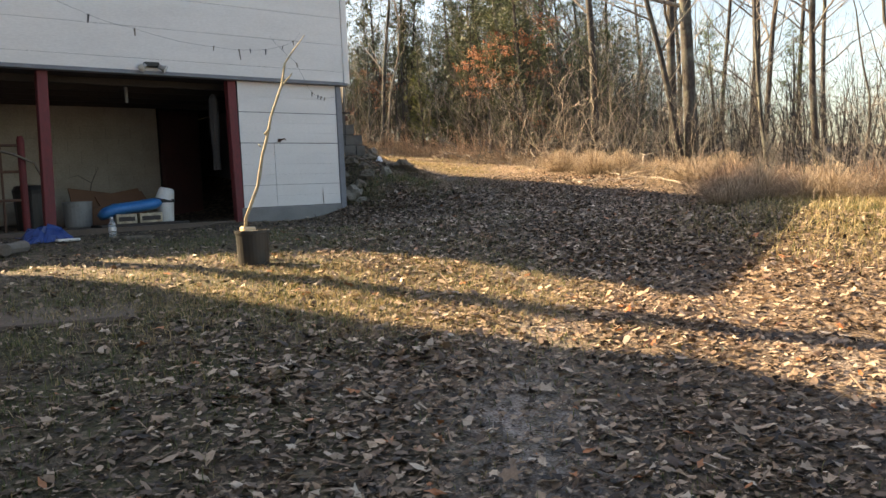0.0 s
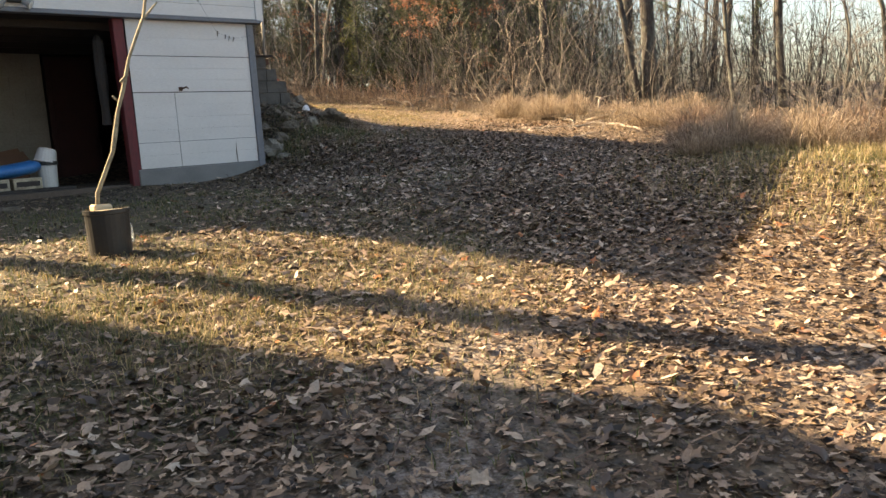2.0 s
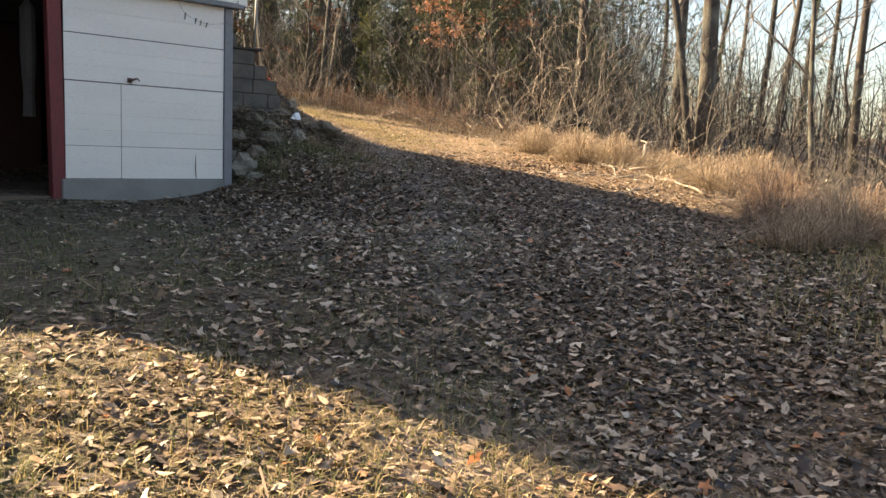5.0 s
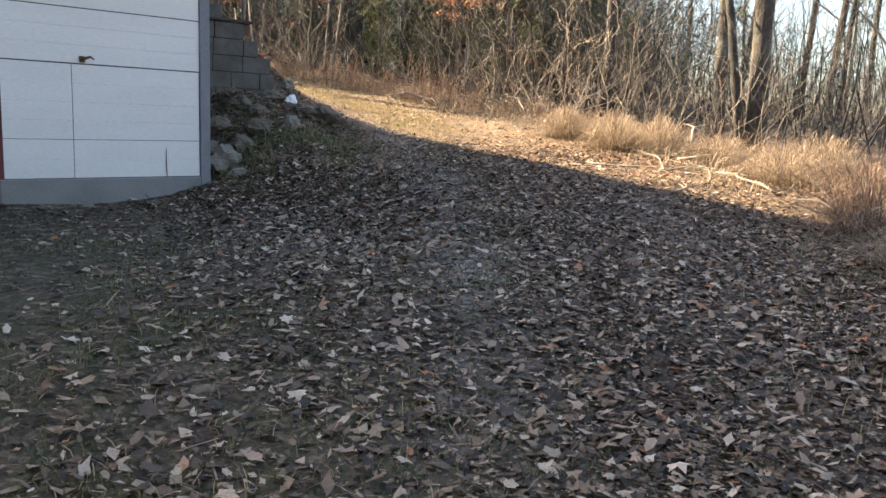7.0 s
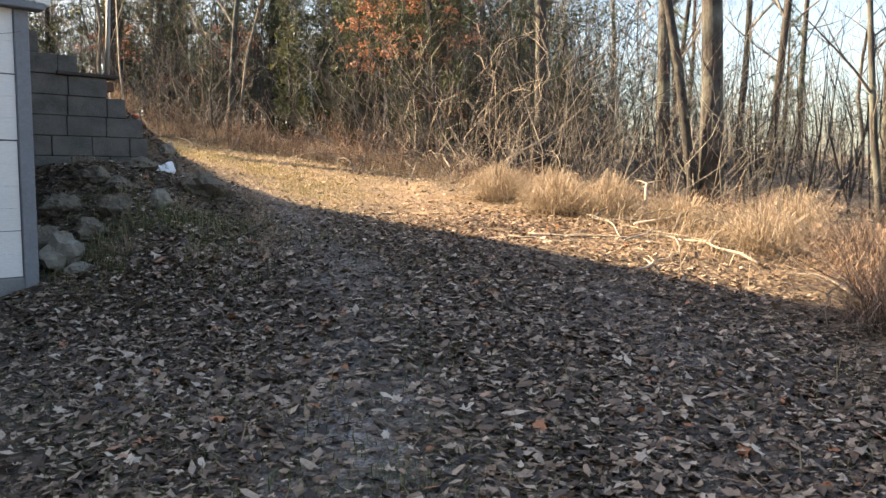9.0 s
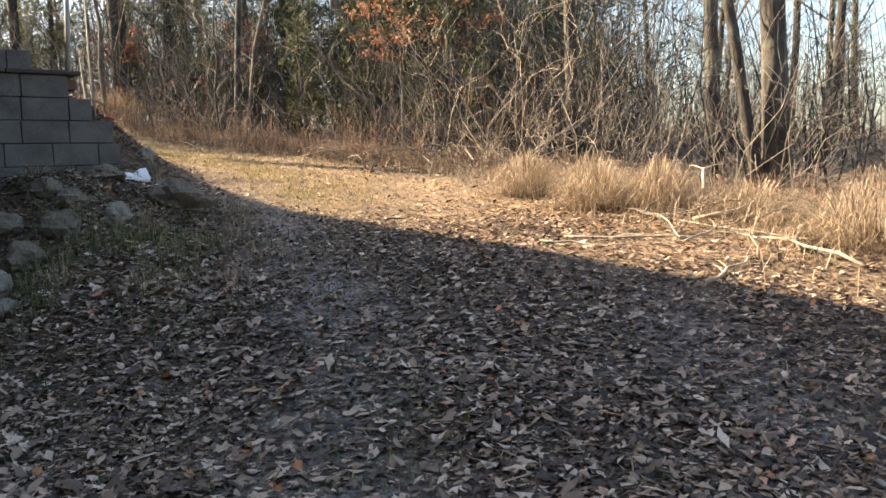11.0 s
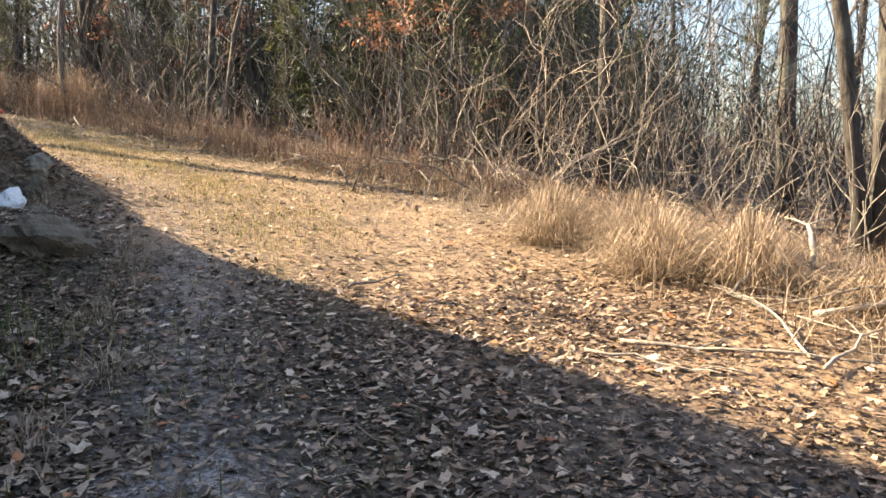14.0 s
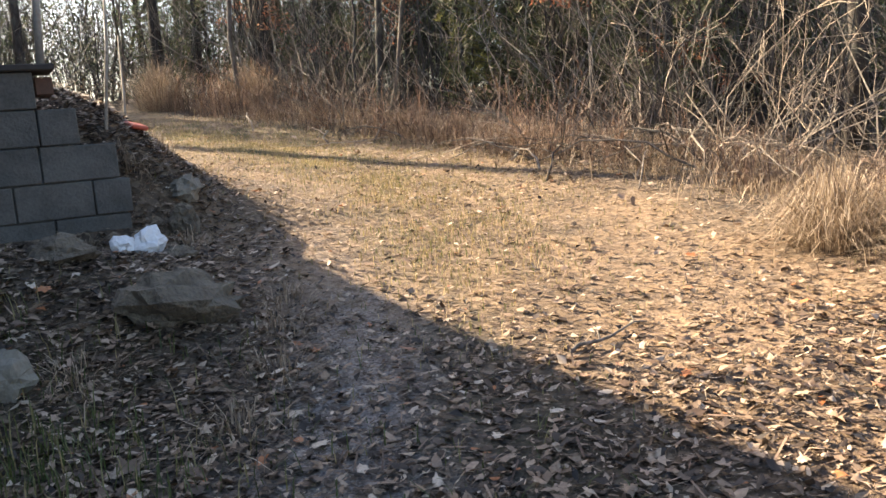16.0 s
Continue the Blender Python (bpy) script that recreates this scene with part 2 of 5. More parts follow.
def bell(x, y, cx, cy, sx, sy):
    return np.exp(-((x - cx) / sx) ** 2 - ((y - cy) / sy) ** 2)


def soft_clip(v, lo, hi, k=4.0):
    v = np.where(v > hi - k, hi - k + k * np.tanh((v - hi + k) / k), v)
    return np.where(v < lo + k, lo + k - k * np.tanh((lo + k - v) / k), v)


def height(x, y):
    """The lie of the land in metres."""
    x, y = np.asarray(x, float), np.asarray(y, float)
    u, v = soft_clip(x, -9.0, 22.0), soft_clip(y, -7.0, 30.0)
    z = -1.698 + 0.0438 * u + 0.1095 * v + 0.00118 * u * u - 0.00284 * u * v + 0.00107 * v * v
    # the yard sinks towards the barn
    z = z - 0.42 * smooth(7.3, 12.3, y) * (1 - smooth(2.9, 4.7, x)) * smooth(-60, -20, -y)
    z = z - 0.3 * smooth(12.3, 15.0, y) * (1 - smooth(2.9, 4.7, x))
    # stony bank between the barn and the drive, heaped up behind the block wall
    z = z + 0.42 * bell(x, y, 4.75, 14.3, 1.15, 1.2) + 0.62 * bell(x, y, 4.5, 16.6, 1.9, 1.7) * smooth(14.6, 15.3, y) + 0.5 * bell(x, y, 5.45, 15.75, 0.6, 1.0) * smooth(14.5, 15.1, y)
    # grassy bank beside the lower drive
    z = z + 0.26 * bell(x, y, 5.4, 5.2, 1.7, 1.9) + 0.12 * bell(x, y, 8.3, 9.4, 1.5, 2.6)
    # a hollow under the block wall, a dip across the lower yard, a swell beside the upper drive
    z = z - 0.2 * bell(x, y, 4.95, 14.5, 0.62, 0.42) - 0.085 * bell(x, y, 1.7, 5.4, 1.2, 1.1) + 0.05 * bell(x, y, 2.8, 8.4, 0.9, 1.2) + 0.1 * bell(x, y, 9.2, 11.7, 0.7, 0.9)
    # shallow wheel ruts
    return z + 0.02 * np.sin(1.7 * x + 0.6 * y) * np.sin(0.9 * y - 0.8 * x) + 0.012 * np.sin(4.1 * x + 1.0) * np.sin(3.7 * y)


def hz(x, y):
    return float(height(x, y))


TRACK_1 = [(-3.4, 1.0), (-1.4, 3.5), (-0.4, 4.4), (0.75, 5.5), (1.6, 6.6), (2.4, 7.5), (2.75, 7.95), (3.75, 9.1), (4.5, 10.05), (5.06, 10.9), (5.75, 12.3), (6.5, 14.0), (7.3, 17.0), (7.6, 19.0), (6.9, 22.0), (3.0, 25.0)]
TRACK_2 = [(-0.6, 1.5), (1.5, 4.4), (3.2, 6.55), (4.03, 7.3), (5.07, 8.3), (6.2, 9.5), (7.2, 11.4), (8.1, 13.6), (8.7, 16.2), (8.6, 19.5), (7.6, 23.2), (3.5, 26.6)]


def from_line(x, y, line):
    d = np.full(np.shape(x), 1e9)
    for (ax, ay), (bx, by) in zip(line, line[1:]):
        t = np.clip(((x - ax) * (bx - ax) + (y - ay) * (by - ay)) / ((bx - ax) ** 2 + (by - ay) ** 2), 0, 1)
        d = np.minimum(d, np.hypot(x - ax - t * (bx - ax), y - ay - t * (by - ay)))
    return d


def drive_mask(x, y):
    """1 in the wheel tracks, falling to 0 off the drive."""
    return np.maximum(np.exp(-(from_line(x, y, TRACK_1) / 0.36) ** 2), 0.55 * np.exp(-(from_line(x, y, TRACK_2) / 0.36) ** 2))


def worn_patch(x, y):
    """Patches along the tracks where gravel shows through."""
    return np.clip(0.82 + 0.5 * np.sin(2.1 * x + 1.4 * y + 2.0 * np.sin(1.3 * y)) * np.sin(1.7 * y - 1.1 * x + 1.0), 0, 1)


def ground_material():
    m, nt, b = material("leafy_soil", 0.95)
    at = nt.nodes.new("ShaderNodeAttribute")
    at.attribute_name = "cover"
    sep = nt.nodes.new("ShaderNodeSeparateColor")
    nt.links.new(at.outputs["Color"], sep.inputs[0])
    pos = nt.nodes.new("ShaderNodeNewGeometry").outputs["Position"]
    vor = node(nt, "ShaderNodeTexVoronoi", Scale=15.0)
    nt.links.new(pos, vor.inputs["Vector"])
    vcol = nt.nodes.new("ShaderNodeSeparateColor")
    nt.links.new(vor.outputs["Color"], vcol.inputs[0])
    fleck = ramp(nt, vcol.outputs[0], [(0.0, (0.012, 0.009, 0.006)), (0.45, (0.045, 0.03, 0.02)), (0.75, (0.13, 0.09, 0.058)), (1.0, (0.36, 0.28, 0.2))])
    vor2 = node(nt, "ShaderNodeTexVoronoi", Scale=44.0)
    nt.links.new(pos, vor2.inputs["Vector"])
    vcol2 = nt.nodes.new("ShaderNodeSeparateColor")
    nt.links.new(vor2.outputs["Color"], vcol2.inputs[0])
    crumb = ramp(nt, vcol2.outputs[0], [(0.0, (0.012, 0.009, 0.007)), (0.5, (0.06, 0.042, 0.028)), (0.8, (0.17, 0.12, 0.08)), (1.0, (0.38, 0.3, 0.22))])
    fleck = blend(nt, 0.55, fleck, crumb)
    soil = ramp(nt, noise_of(nt, 7, 6, 0.7), [(0.3, (0.012, 0.009, 0.007)), (0.7, (0.07, 0.048, 0.032))])
    c = blend(nt, ramp(nt, noise_of(nt, 3.1, 4), [(0.3, (0.45, 0.45, 0.45)), (0.55, (0.95, 0.95, 0.95))]), soil, fleck)
    gravel = ramp(nt, noise_of(nt, 70, 3, 0.7), [(0.33, (0.07, 0.06, 0.055)), (0.64, (0.5, 0.45, 0.43))])
    gm = nt.nodes.new("ShaderNodeMath")
    gm.operation = "MULTIPLY"
    nt.links.new(sep.outputs[0], gm.inputs[0])
    nt.links.new(ramp(nt, noise_of(nt, 9.0, 6, 0.8), [(0.36, (0, 0, 0)), (0.5, (1.0, 1.0, 1.0))]), gm.inputs[1])
    c = blend(nt, gm.outputs[0], c, gravel)
    clay = ramp(nt, noise_of(nt, 22, 5, 0.7), [(0.3, (0.15, 0.095, 0.058)), (0.7, (0.44, 0.305, 0.185))])
    cm = nt.nodes.new("ShaderNodeMath")
    cm.operation = "MULTIPLY"
    nt.links.new(sep.outputs[2], cm.inputs[0])
    nt.links.new(ramp(nt, noise_of(nt, 1.6, 5, 0.7), [(0.3, (0.1, 0.1, 0.1)), (0.6, (0.85, 0.85, 0.85))]), cm.inputs[1])
    c = blend(nt, cm.outputs[0], c, clay)
    green = ramp(nt, noise_of(nt, 40, 4, 0.7), [(0.3, (0.02, 0.024, 0.01)), (0.7, (0.11, 0.105, 0.045))])
    qm = nt.nodes.new("ShaderNodeMath")
    qm.operation = "MULTIPLY"
    nt.links.new(sep.outputs[1], qm.inputs[0])
    nt.links.new(ramp(nt, noise_of(nt, 2.9, 5, 0.7), [(0.4, (0, 0, 0)), (0.6, (1, 1, 1))]), qm.inputs[1])
    c = blend(nt, qm.outputs[0], c, green)
    nt.links.new(c, b.inputs["Base Color"])
    bump(nt, b, blend(nt, 0.5, vor.outputs["Distance"], noise_of(nt, 45, 5, 0.7)), 1.0, 0.035)
    return m


def graded(lo, hi, far, step):
    core = np.arange(lo, hi + step / 2, step)
    out, s = [], step
    p = hi
    while p < far:
        s *= 1.25
        p += s
        out.append(p)
    p, s, left = lo, step, []
    while p > -far:
        s *= 1.25
        p -= s
        left.append(p)
    return np.array(left[::-1] + list(core) + out)


def grass_mask(x, y):
    """Where short grass shows between the leaves."""
    side = bell(x, y, 1.2, 9.2, 2.6, 2.2) + bell(x, y, -1.2, 6.4, 2.2, 1.3) + 0.45 * bell(x, y, 4.3, 12.6, 0.9, 1.2) + bell(x, y, 5.4, 5.4, 1.7, 1.6) + 0.8 * bell(x, y, -2.6, 4.8, 1.5, 1.7)
    mid = 0.3 * np.exp(-(np.minimum(from_line(x + 1.0, y - 0.75, TRACK_2), 9) / 0.35) ** 2)
    return np.clip(side + mid + 0.9 * bell(x, y, 8.2, 20.0, 1.6, 4.0), 0, 1)


def clay_sun_mask(x, y):
    lane = np.exp(-(np.minimum(from_line(x, y, TRACK_1), from_line(x, y, TRACK_2)) / 0.9) ** 4) * smooth(12.0, 14.5, y)
    # bare clay; the last two bells also paint the sunlit strips lighter
    return np.clip(lane + bell(x, y, 2.0, 4.8, 2.4, 1.6) + 0.8 * bell(x, y, 7.7, 12.8, 0.9, 3.0) + 0.6 * bell(x, y, 8.0, 17.0, 1.2, 3.0) + 0.8 * bell(x, y, 7.3, 11.0, 0.9, 2.0) + 0.6 * bell(x, y, 0.4, 5.9, 1.8, 0.9), 0, 1)


def build_ground():
    xs, ys = graded(-7, 16, 420, 0.16), graded(-3, 27, 420, 0.16)
    gx, gy = np.meshgrid(xs, ys)
    gz = height(gx, gy)
    nx, ny = len(xs), len(ys)
    me = bpy.data.meshes.new("ground")
    co = np.stack([gx, gy, gz], -1).reshape(-1, 3)
    i = (np.arange(ny - 1)[:, None] * nx + np.arange(nx - 1)[None]).reshape(-1)
    quads = np.stack([i, i + 1, i + 1 + nx, i + nx], 1)
    me.from_pydata(co.tolist(), [], quads.tolist())
    me.polygons.foreach_set("use_smooth", [True] * len(me.polygons))
    col = me.color_attributes.new("cover", "FLOAT_COLOR", "POINT")
    fx, fy = co[:, 0], co[:, 1]
    col.data.foreach_set("color", np.stack([drive_mask(fx, fy) * worn_patch(fx, fy) * (1 - 0.8 * smooth(6.0, 6.8, fx) * smooth(7.0, 9.0, fy)), grass_mask(fx, fy), clay_sun_mask(fx, fy), np.ones(len(co))], 1).astype(np.float32).reshape(-1))
    me.materials.append(ground_material())
    return tagged(new("ground", me), "leaf-strewn earth yard and drive rising to the woods", "ground", kind="structure")


build_ground()


# ---- barn ----
FRONT, BACK, EAST, WEST = 12.32, 21.0, 3.5, -1.95
FLOOR, HEAD = -0.55, 1.45


def siding(parent, x0, x1, z0, z1, y, h, cuts=(), lift=0.0):
    """Lapped boards, each a part, between x0 and x1 on the plane y (facing -y)."""
    rng = random.Random(5)
    z = z0
    while z < z1 - 0.02:
        top = min(z + h, z1)
        ends = [x0] + [c for c, cz in cuts if z < cz - 0.03] + [x1]
        for a, b in zip(ends, ends[1:]):
            g = 0.003 if len(ends) > 2 else 0.0
            w = rng.uniform(-0.0015, 0.0015)
            mb = MB()
            t0, t1 = 0.0098 + 0.6 * w, 0.008
            vs = [(a + g, y - t0, z + 0.0006), (b - g, y - t0, z + 0.0006 + w), (b - g, y - t1, top), (a + g, y - t1, top),
                  (a + g, y, z + 0.0006), (b - g, y, z + 0.0006), (b - g, y, top), (a + g, y, top)]
            mb.add(vs, [(0, 1, 2, 3), (4, 7, 6, 5), (0, 4, 5, 1), (3, 2, 6, 7), (0, 3, 7, 4), (1, 5, 6, 2)])
            part("board", mb, WHITE, parent)
        z = top + lift


def build_barn():
    barn = thing("barn", (0, 0, 0), "white-sided barn with an open ground-floor bay and grey trim", "barn")
    # lower wall beside the bay
    core = MB().box(1.775, FRONT, -0.9, EAST - 0.002, FRONT + 0.14, HEAD)
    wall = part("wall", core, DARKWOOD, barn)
    siding(wall, 1.775, 3.412, -0.376, -0.06, FRONT, 0.158, cuts=((2.31, 0.49),))
    siding(wall, 1.775, 3.412, -0.056, 0.562, FRONT, 0.153, cuts=((2.31, 0.49),))
    siding(wall, 1.775, 3.412, 0.566, 1.008, FRONT, 0.146)
    siding(wall, 1.775, 3.412, 1.012, HEAD - 0.004, FRONT, 0.217)
    part("corner_post", MB().slab(3.415, FRONT - 0.03, -0.6, EAST + 0.01, FRONT + 0.1, HEAD - 0.004), TRIM, barn, "blue-grey painted corner board")
    part("footing", MB().slab(1.74, FRONT - 0.02, -1.0, EAST + 0.012, FRONT + 0.2, -0.381, 0.01), CONCRETE, barn, "grey concrete footing")
    # iron hook on the boards
    part("hook", MB().tube([(2.394, FRONT - 0.01, 0.60), (2.394, FRONT - 0.06, 0.60), (2.44, FRONT - 0.085, 0.62), (2.47, FRONT - 0.08, 0.60)], [0.012, 0.012, 0.01, 0.006], 6).slab(2.37, FRONT - 0.03, 0.575, 2.415, FRONT - 0.012, 0.625, 0.003), RUST, barn)
    part("crack", MB().tube([(3.1, FRONT - 0.017, -0.37), (3.09, FRONT - 0.02, -0.25), (3.095, FRONT - 0.018, -0.12)], [0.004, 0.006, 0.002], 5), PEGWOOD, barn, "weed stalk leaning on the boards")
    # side wall, running back into the bank
    part("side_wall", MB().box(EAST - 0.14, FRONT + 0.142, -1.0, EAST - 0.004, BACK, HEAD), CONCRETE, barn)
    # upper storey, a little proud
    up = MB()
    y0 = FRONT - 0.075
    top_e, top_w = 3.48, 3.62
    vs = [(WEST, y0, HEAD + 0.05), (EAST + 0.03, y0, HEAD + 0.05), (EAST + 0.03, y0, top_e), (WEST, y0, top_w)]
    up.add(vs + [(x, BACK, z) for x, _, z in vs], [(0, 1, 2, 3), (4, 7, 6, 5), (0, 4, 5, 1), (1, 5, 6, 2), (3, 2, 6, 7), (0, 3, 7, 4)])
    upper = part("upper_wall", up, DARKWOOD, barn)
    rows = [HEAD + 0.052, 1.66, 2.07, 2.48, 2.9, 3.3, 3.48]
    for a, b in zip(rows, rows[1:]):
        siding(upper, WEST, EAST + 0.028, a, b - 0.003, y0 - 0.001, b - a)
    part("bottom_trim", MB().slab(WEST, y0 - 0.03, HEAD - 0.003, EAST + 0.1, FRONT + 0.03, HEAD + 0.048), TRIM, barn, "grey drip board under the upper wall")
    part("corner_board", MB().slab(EAST + 0.032, y0 - 0.03, HEAD + 0.03, EAST + 0.135, y0 + 0.1, top_e, 0.005), WHITE, barn, "white corner board")
    roof = MB()
    e, w = 3.65, WEST - 0.05
    k = (top_w - top_e) / (WEST - EAST)
    ze, zw = top_e + k * (e - EAST), top_w + k * (w - WEST)
    vs = [(w, FRONT - 0.35, zw + 0.02), (e, FRONT - 0.35, ze + 0.02), (e, BACK + 0.3, ze + 0.02), (w, BACK + 0.3, zw + 0.02)]
    roof.add(vs + [(x, y, z + 0.12) for x, y, z in vs], [(0, 3, 2, 1), (4, 5, 6, 7), (0, 1, 5, 4), (1, 2, 6, 5), (2, 3, 7, 6), (3, 0, 4, 7)])
    part("roof", roof, ROOF, barn)
    # lower wing on the west side
    wing = MB()
    vs = [(-7.2, FRONT, 1.5), (WEST - 0.06, FRONT, 1.5), (WEST - 0.06, FRONT, 2.35), (-2.9, FRONT, 1.62), (-7.2, FRONT, 1.52)]
    wing.add(vs + [(x, BACK, z) for x, _, z in vs], [(0, 1, 2, 3, 4), (9, 8, 7, 6, 5), (0, 5, 6, 1), (2, 7, 8, 3), (3, 8, 9, 4), (4, 9, 5, 0)])
    part("wing", wing, WHITE, barn)
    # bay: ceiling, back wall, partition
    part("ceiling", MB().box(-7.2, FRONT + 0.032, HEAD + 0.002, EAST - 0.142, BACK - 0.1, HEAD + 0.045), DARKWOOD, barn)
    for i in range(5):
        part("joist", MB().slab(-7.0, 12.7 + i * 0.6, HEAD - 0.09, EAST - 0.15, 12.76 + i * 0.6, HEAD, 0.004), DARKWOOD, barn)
    back = part("back_wall", MB().box(-7.2, 15.24, -0.9, 1.66, 15.4, HEAD - 0.001), CREAM, barn)
    rng = random.Random(9)
    for r in range(10):
        x = -4.6 - (0.2 if r % 2 else 0)
        while x < 1.6:
            x1 = min(x + 0.396, 1.655)
            part("block", MB().slab(x, 15.23 + rng.uniform(-0.003, 0.003), FLOOR + 0.2 * r, x1, 15.238, FLOOR + 0.2 * r + 0.196, 0.002), CREAM, back)
            x += 0.4
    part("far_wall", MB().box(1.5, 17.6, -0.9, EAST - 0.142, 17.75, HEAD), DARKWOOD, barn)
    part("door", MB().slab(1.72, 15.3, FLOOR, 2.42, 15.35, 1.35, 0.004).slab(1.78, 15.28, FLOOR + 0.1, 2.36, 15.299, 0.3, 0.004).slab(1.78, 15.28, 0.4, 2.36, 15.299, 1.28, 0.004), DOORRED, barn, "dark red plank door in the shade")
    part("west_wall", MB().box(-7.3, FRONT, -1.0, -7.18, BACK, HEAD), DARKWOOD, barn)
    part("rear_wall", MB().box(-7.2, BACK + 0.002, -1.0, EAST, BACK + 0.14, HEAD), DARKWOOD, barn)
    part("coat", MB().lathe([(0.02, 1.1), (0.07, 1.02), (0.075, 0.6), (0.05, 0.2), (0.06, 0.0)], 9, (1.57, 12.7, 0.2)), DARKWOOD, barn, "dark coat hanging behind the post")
    part("strap", MB().slab(0.45, 13.1, 1.18, 0.49, 13.13, HEAD - 0.05), GREYTUB, barn)
    # posts
    for xt, xb in ((-0.81, -0.84), (1.70, 1.73)):
        m = Matrix.Identity(4)
        m[0][2] = (xt - xb) / 2.0
        part("post", MB().slab(xb - 0.065, FRONT + 0.0, -1.0, xb + 0.065, FRONT + 0.12, HEAD - 0.005, 0.008, Matrix.Translation((0.5 * (xt - xb), 0, 0)) @ m), REDPAINT, barn, "dark red painted timber post")
    part("bay_floor", MB().box(-7.1, FRONT + 0.05, -1.0, EAST - 0.15, 17.6, FLOOR), DIRTFLOOR, barn)


build_barn()


# ---- neighbouring house, whose shade falls on the yard ----
def build_house():
    house = thing("house", (0, 0, 0), "tall pale house beside the yard", "house")
    part("wall", MB().box(-12.0, -9.0, -2.5, -4.12, 12.2, 4.35), WHITE, house)
    part("roof", MB().add([(-12.2, -9.3, 4.35), (-4.05, -9.3, 4.35), (-4.05, 12.2, 4.35), (-12.2, 12.2, 4.35), (-8.1, -9.3, 5.6), (-8.1, 12.2, 5.6)], [(0, 3, 2, 1), (0, 1, 4), (3, 5, 2), (1, 2, 5, 4), (0, 4, 5, 3)]), ROOF, house)


build_house()


# ---- block wing wall ----
def build_block_wall():
    wall = tagged(new("wall_block", MB().box(3.56, 14.74, -0.3, 5.05, 14.9, 1.1).box(5.05, 14.74, -0.3, 5.42, 14.9, 0.88).mesh("wall_block", MORTAR)), "stepped grey concrete block retaining wall", "wall", kind="structure")
    ends = [(-0.08, 5.51), (0.12, 5.50), (0.32, 5.51), (0.52, 5.53), (0.72, 5.48), (0.92, 5.30), (1.12, 5.11), (1.32, 4.82), (1.52, 4.45)]
    rng = random.Random(3)
    for r, (z, end) in enumerate(ends):
        x, first = end, True
        while x > 3.7:
            w = 0.195 if first and r % 2 == 1 else 0.39
            first = False
            d = rng.uniform(-0.006, 0.006)
            part("block", MB().slab(x - w, 14.7 + d, z, x, 14.895 + d, z + 0.194, 0.006), BLOCK, wall)
            x -= w + 0.007
    # flat cap on the upper step, a broken brick under it and a pole stood on it
    solo("cap_board", MB().slab(4.6, 14.66, 1.318, 5.22, 14.95, 1.352, 0.006), DARKWOOD, "dark weathered board lying on the block wall", "board")
    solo("brick", MB().slab(5.12, 14.76, 1.195, 5.21, 14.94, 1.29, 0.006), RUST, "broken brown brick under the cap board", "brick")
    solo("pole", MB().tube([(5.17, 14.83, 1.352), (5.2, 14.84, 1.8), (5.24, 14.86, 2.5)], [0.023, 0.022, 0.02], 10), GREYTUB, "pale grey pole standing on the block wall", "pole", smooth=True)
    solo("leaning_stick", MB().tube([(5.52, 15.2, 1.0), (5.66, 15.6, 1.6), (5.78, 15.9, 2.5)], [0.012, 0.01, 0.005], 6), PALE, "thin bare stick leaning out of the mound", "stick", smooth=True)
    solo("leaning_stick", MB().tube([(5.75, 15.9, 0.85), (5.85, 16.3, 1.3), (5.9, 16.5, 1.75)], [0.011, 0.009, 0.004], 6), PALE, "short bare stick leaning out of the mound", "stick", smooth=True)


build_block_wall()


def patchy(x, y, f=1.0):
    return 0.5 + 0.5 * np.sin(f * (1.3 * x + 0.7 * y) + 1.5 * np.sin(f * 1.1 * y)) * np.sin(f * (0.9 * y - 1.2 * x) + 1.2 * np.cos(f * 0.8 * x))


# ---- woods ----
def grow(rng, mb_trunk, mb_limbs, h, r0, lean=0.05, fork=None, limbs=9, twigs=3, first=0.3, spread=0.8):
    """A bare tree: a wandering tapered trunk, limbs and forked twigs."""
    pts, rad = [], []
    p = Vector((0, 0, -0.3))
    d = Vector((rng.uniform(-lean, lean), rng.uniform(-lean, lean), 1)).normalized()
    n = 9
    for i in range(n + 1):
        pts.append(p.copy())
        f = i / n
        rad.append(r0 * (1.25 if i == 0 else 1) * (1 - 0.8 * f ** 1.2) + 0.004)
        d = (d + Vector((rng.uniform(-lean, lean), rng.uniform(-lean, lean), 0.06))).normalized()
        p = p + d * (h / n)
    mb_trunk.tube(pts, rad, 8)
    for k in range(limbs):
        f = first + (0.97 - first) * (k + rng.random()) / limbs
        i = min(int(f * n), n - 1)
        a = pts[i].lerp(pts[i + 1], f * n - i)
        rr = rad[i] * rng.uniform(0.25, 0.5)
        ang = rng.uniform(0, 6.283)
        ln = h * rng.uniform(0.14, 0.3) * (1.15 - 0.6 * f)
        up = rng.uniform(0.25, 1.1)
        branch(rng, mb_limbs, a, Vector((math.cos(ang), math.sin(ang), up)).normalized(), ln, max(rr, 0.008), 2, twigs)


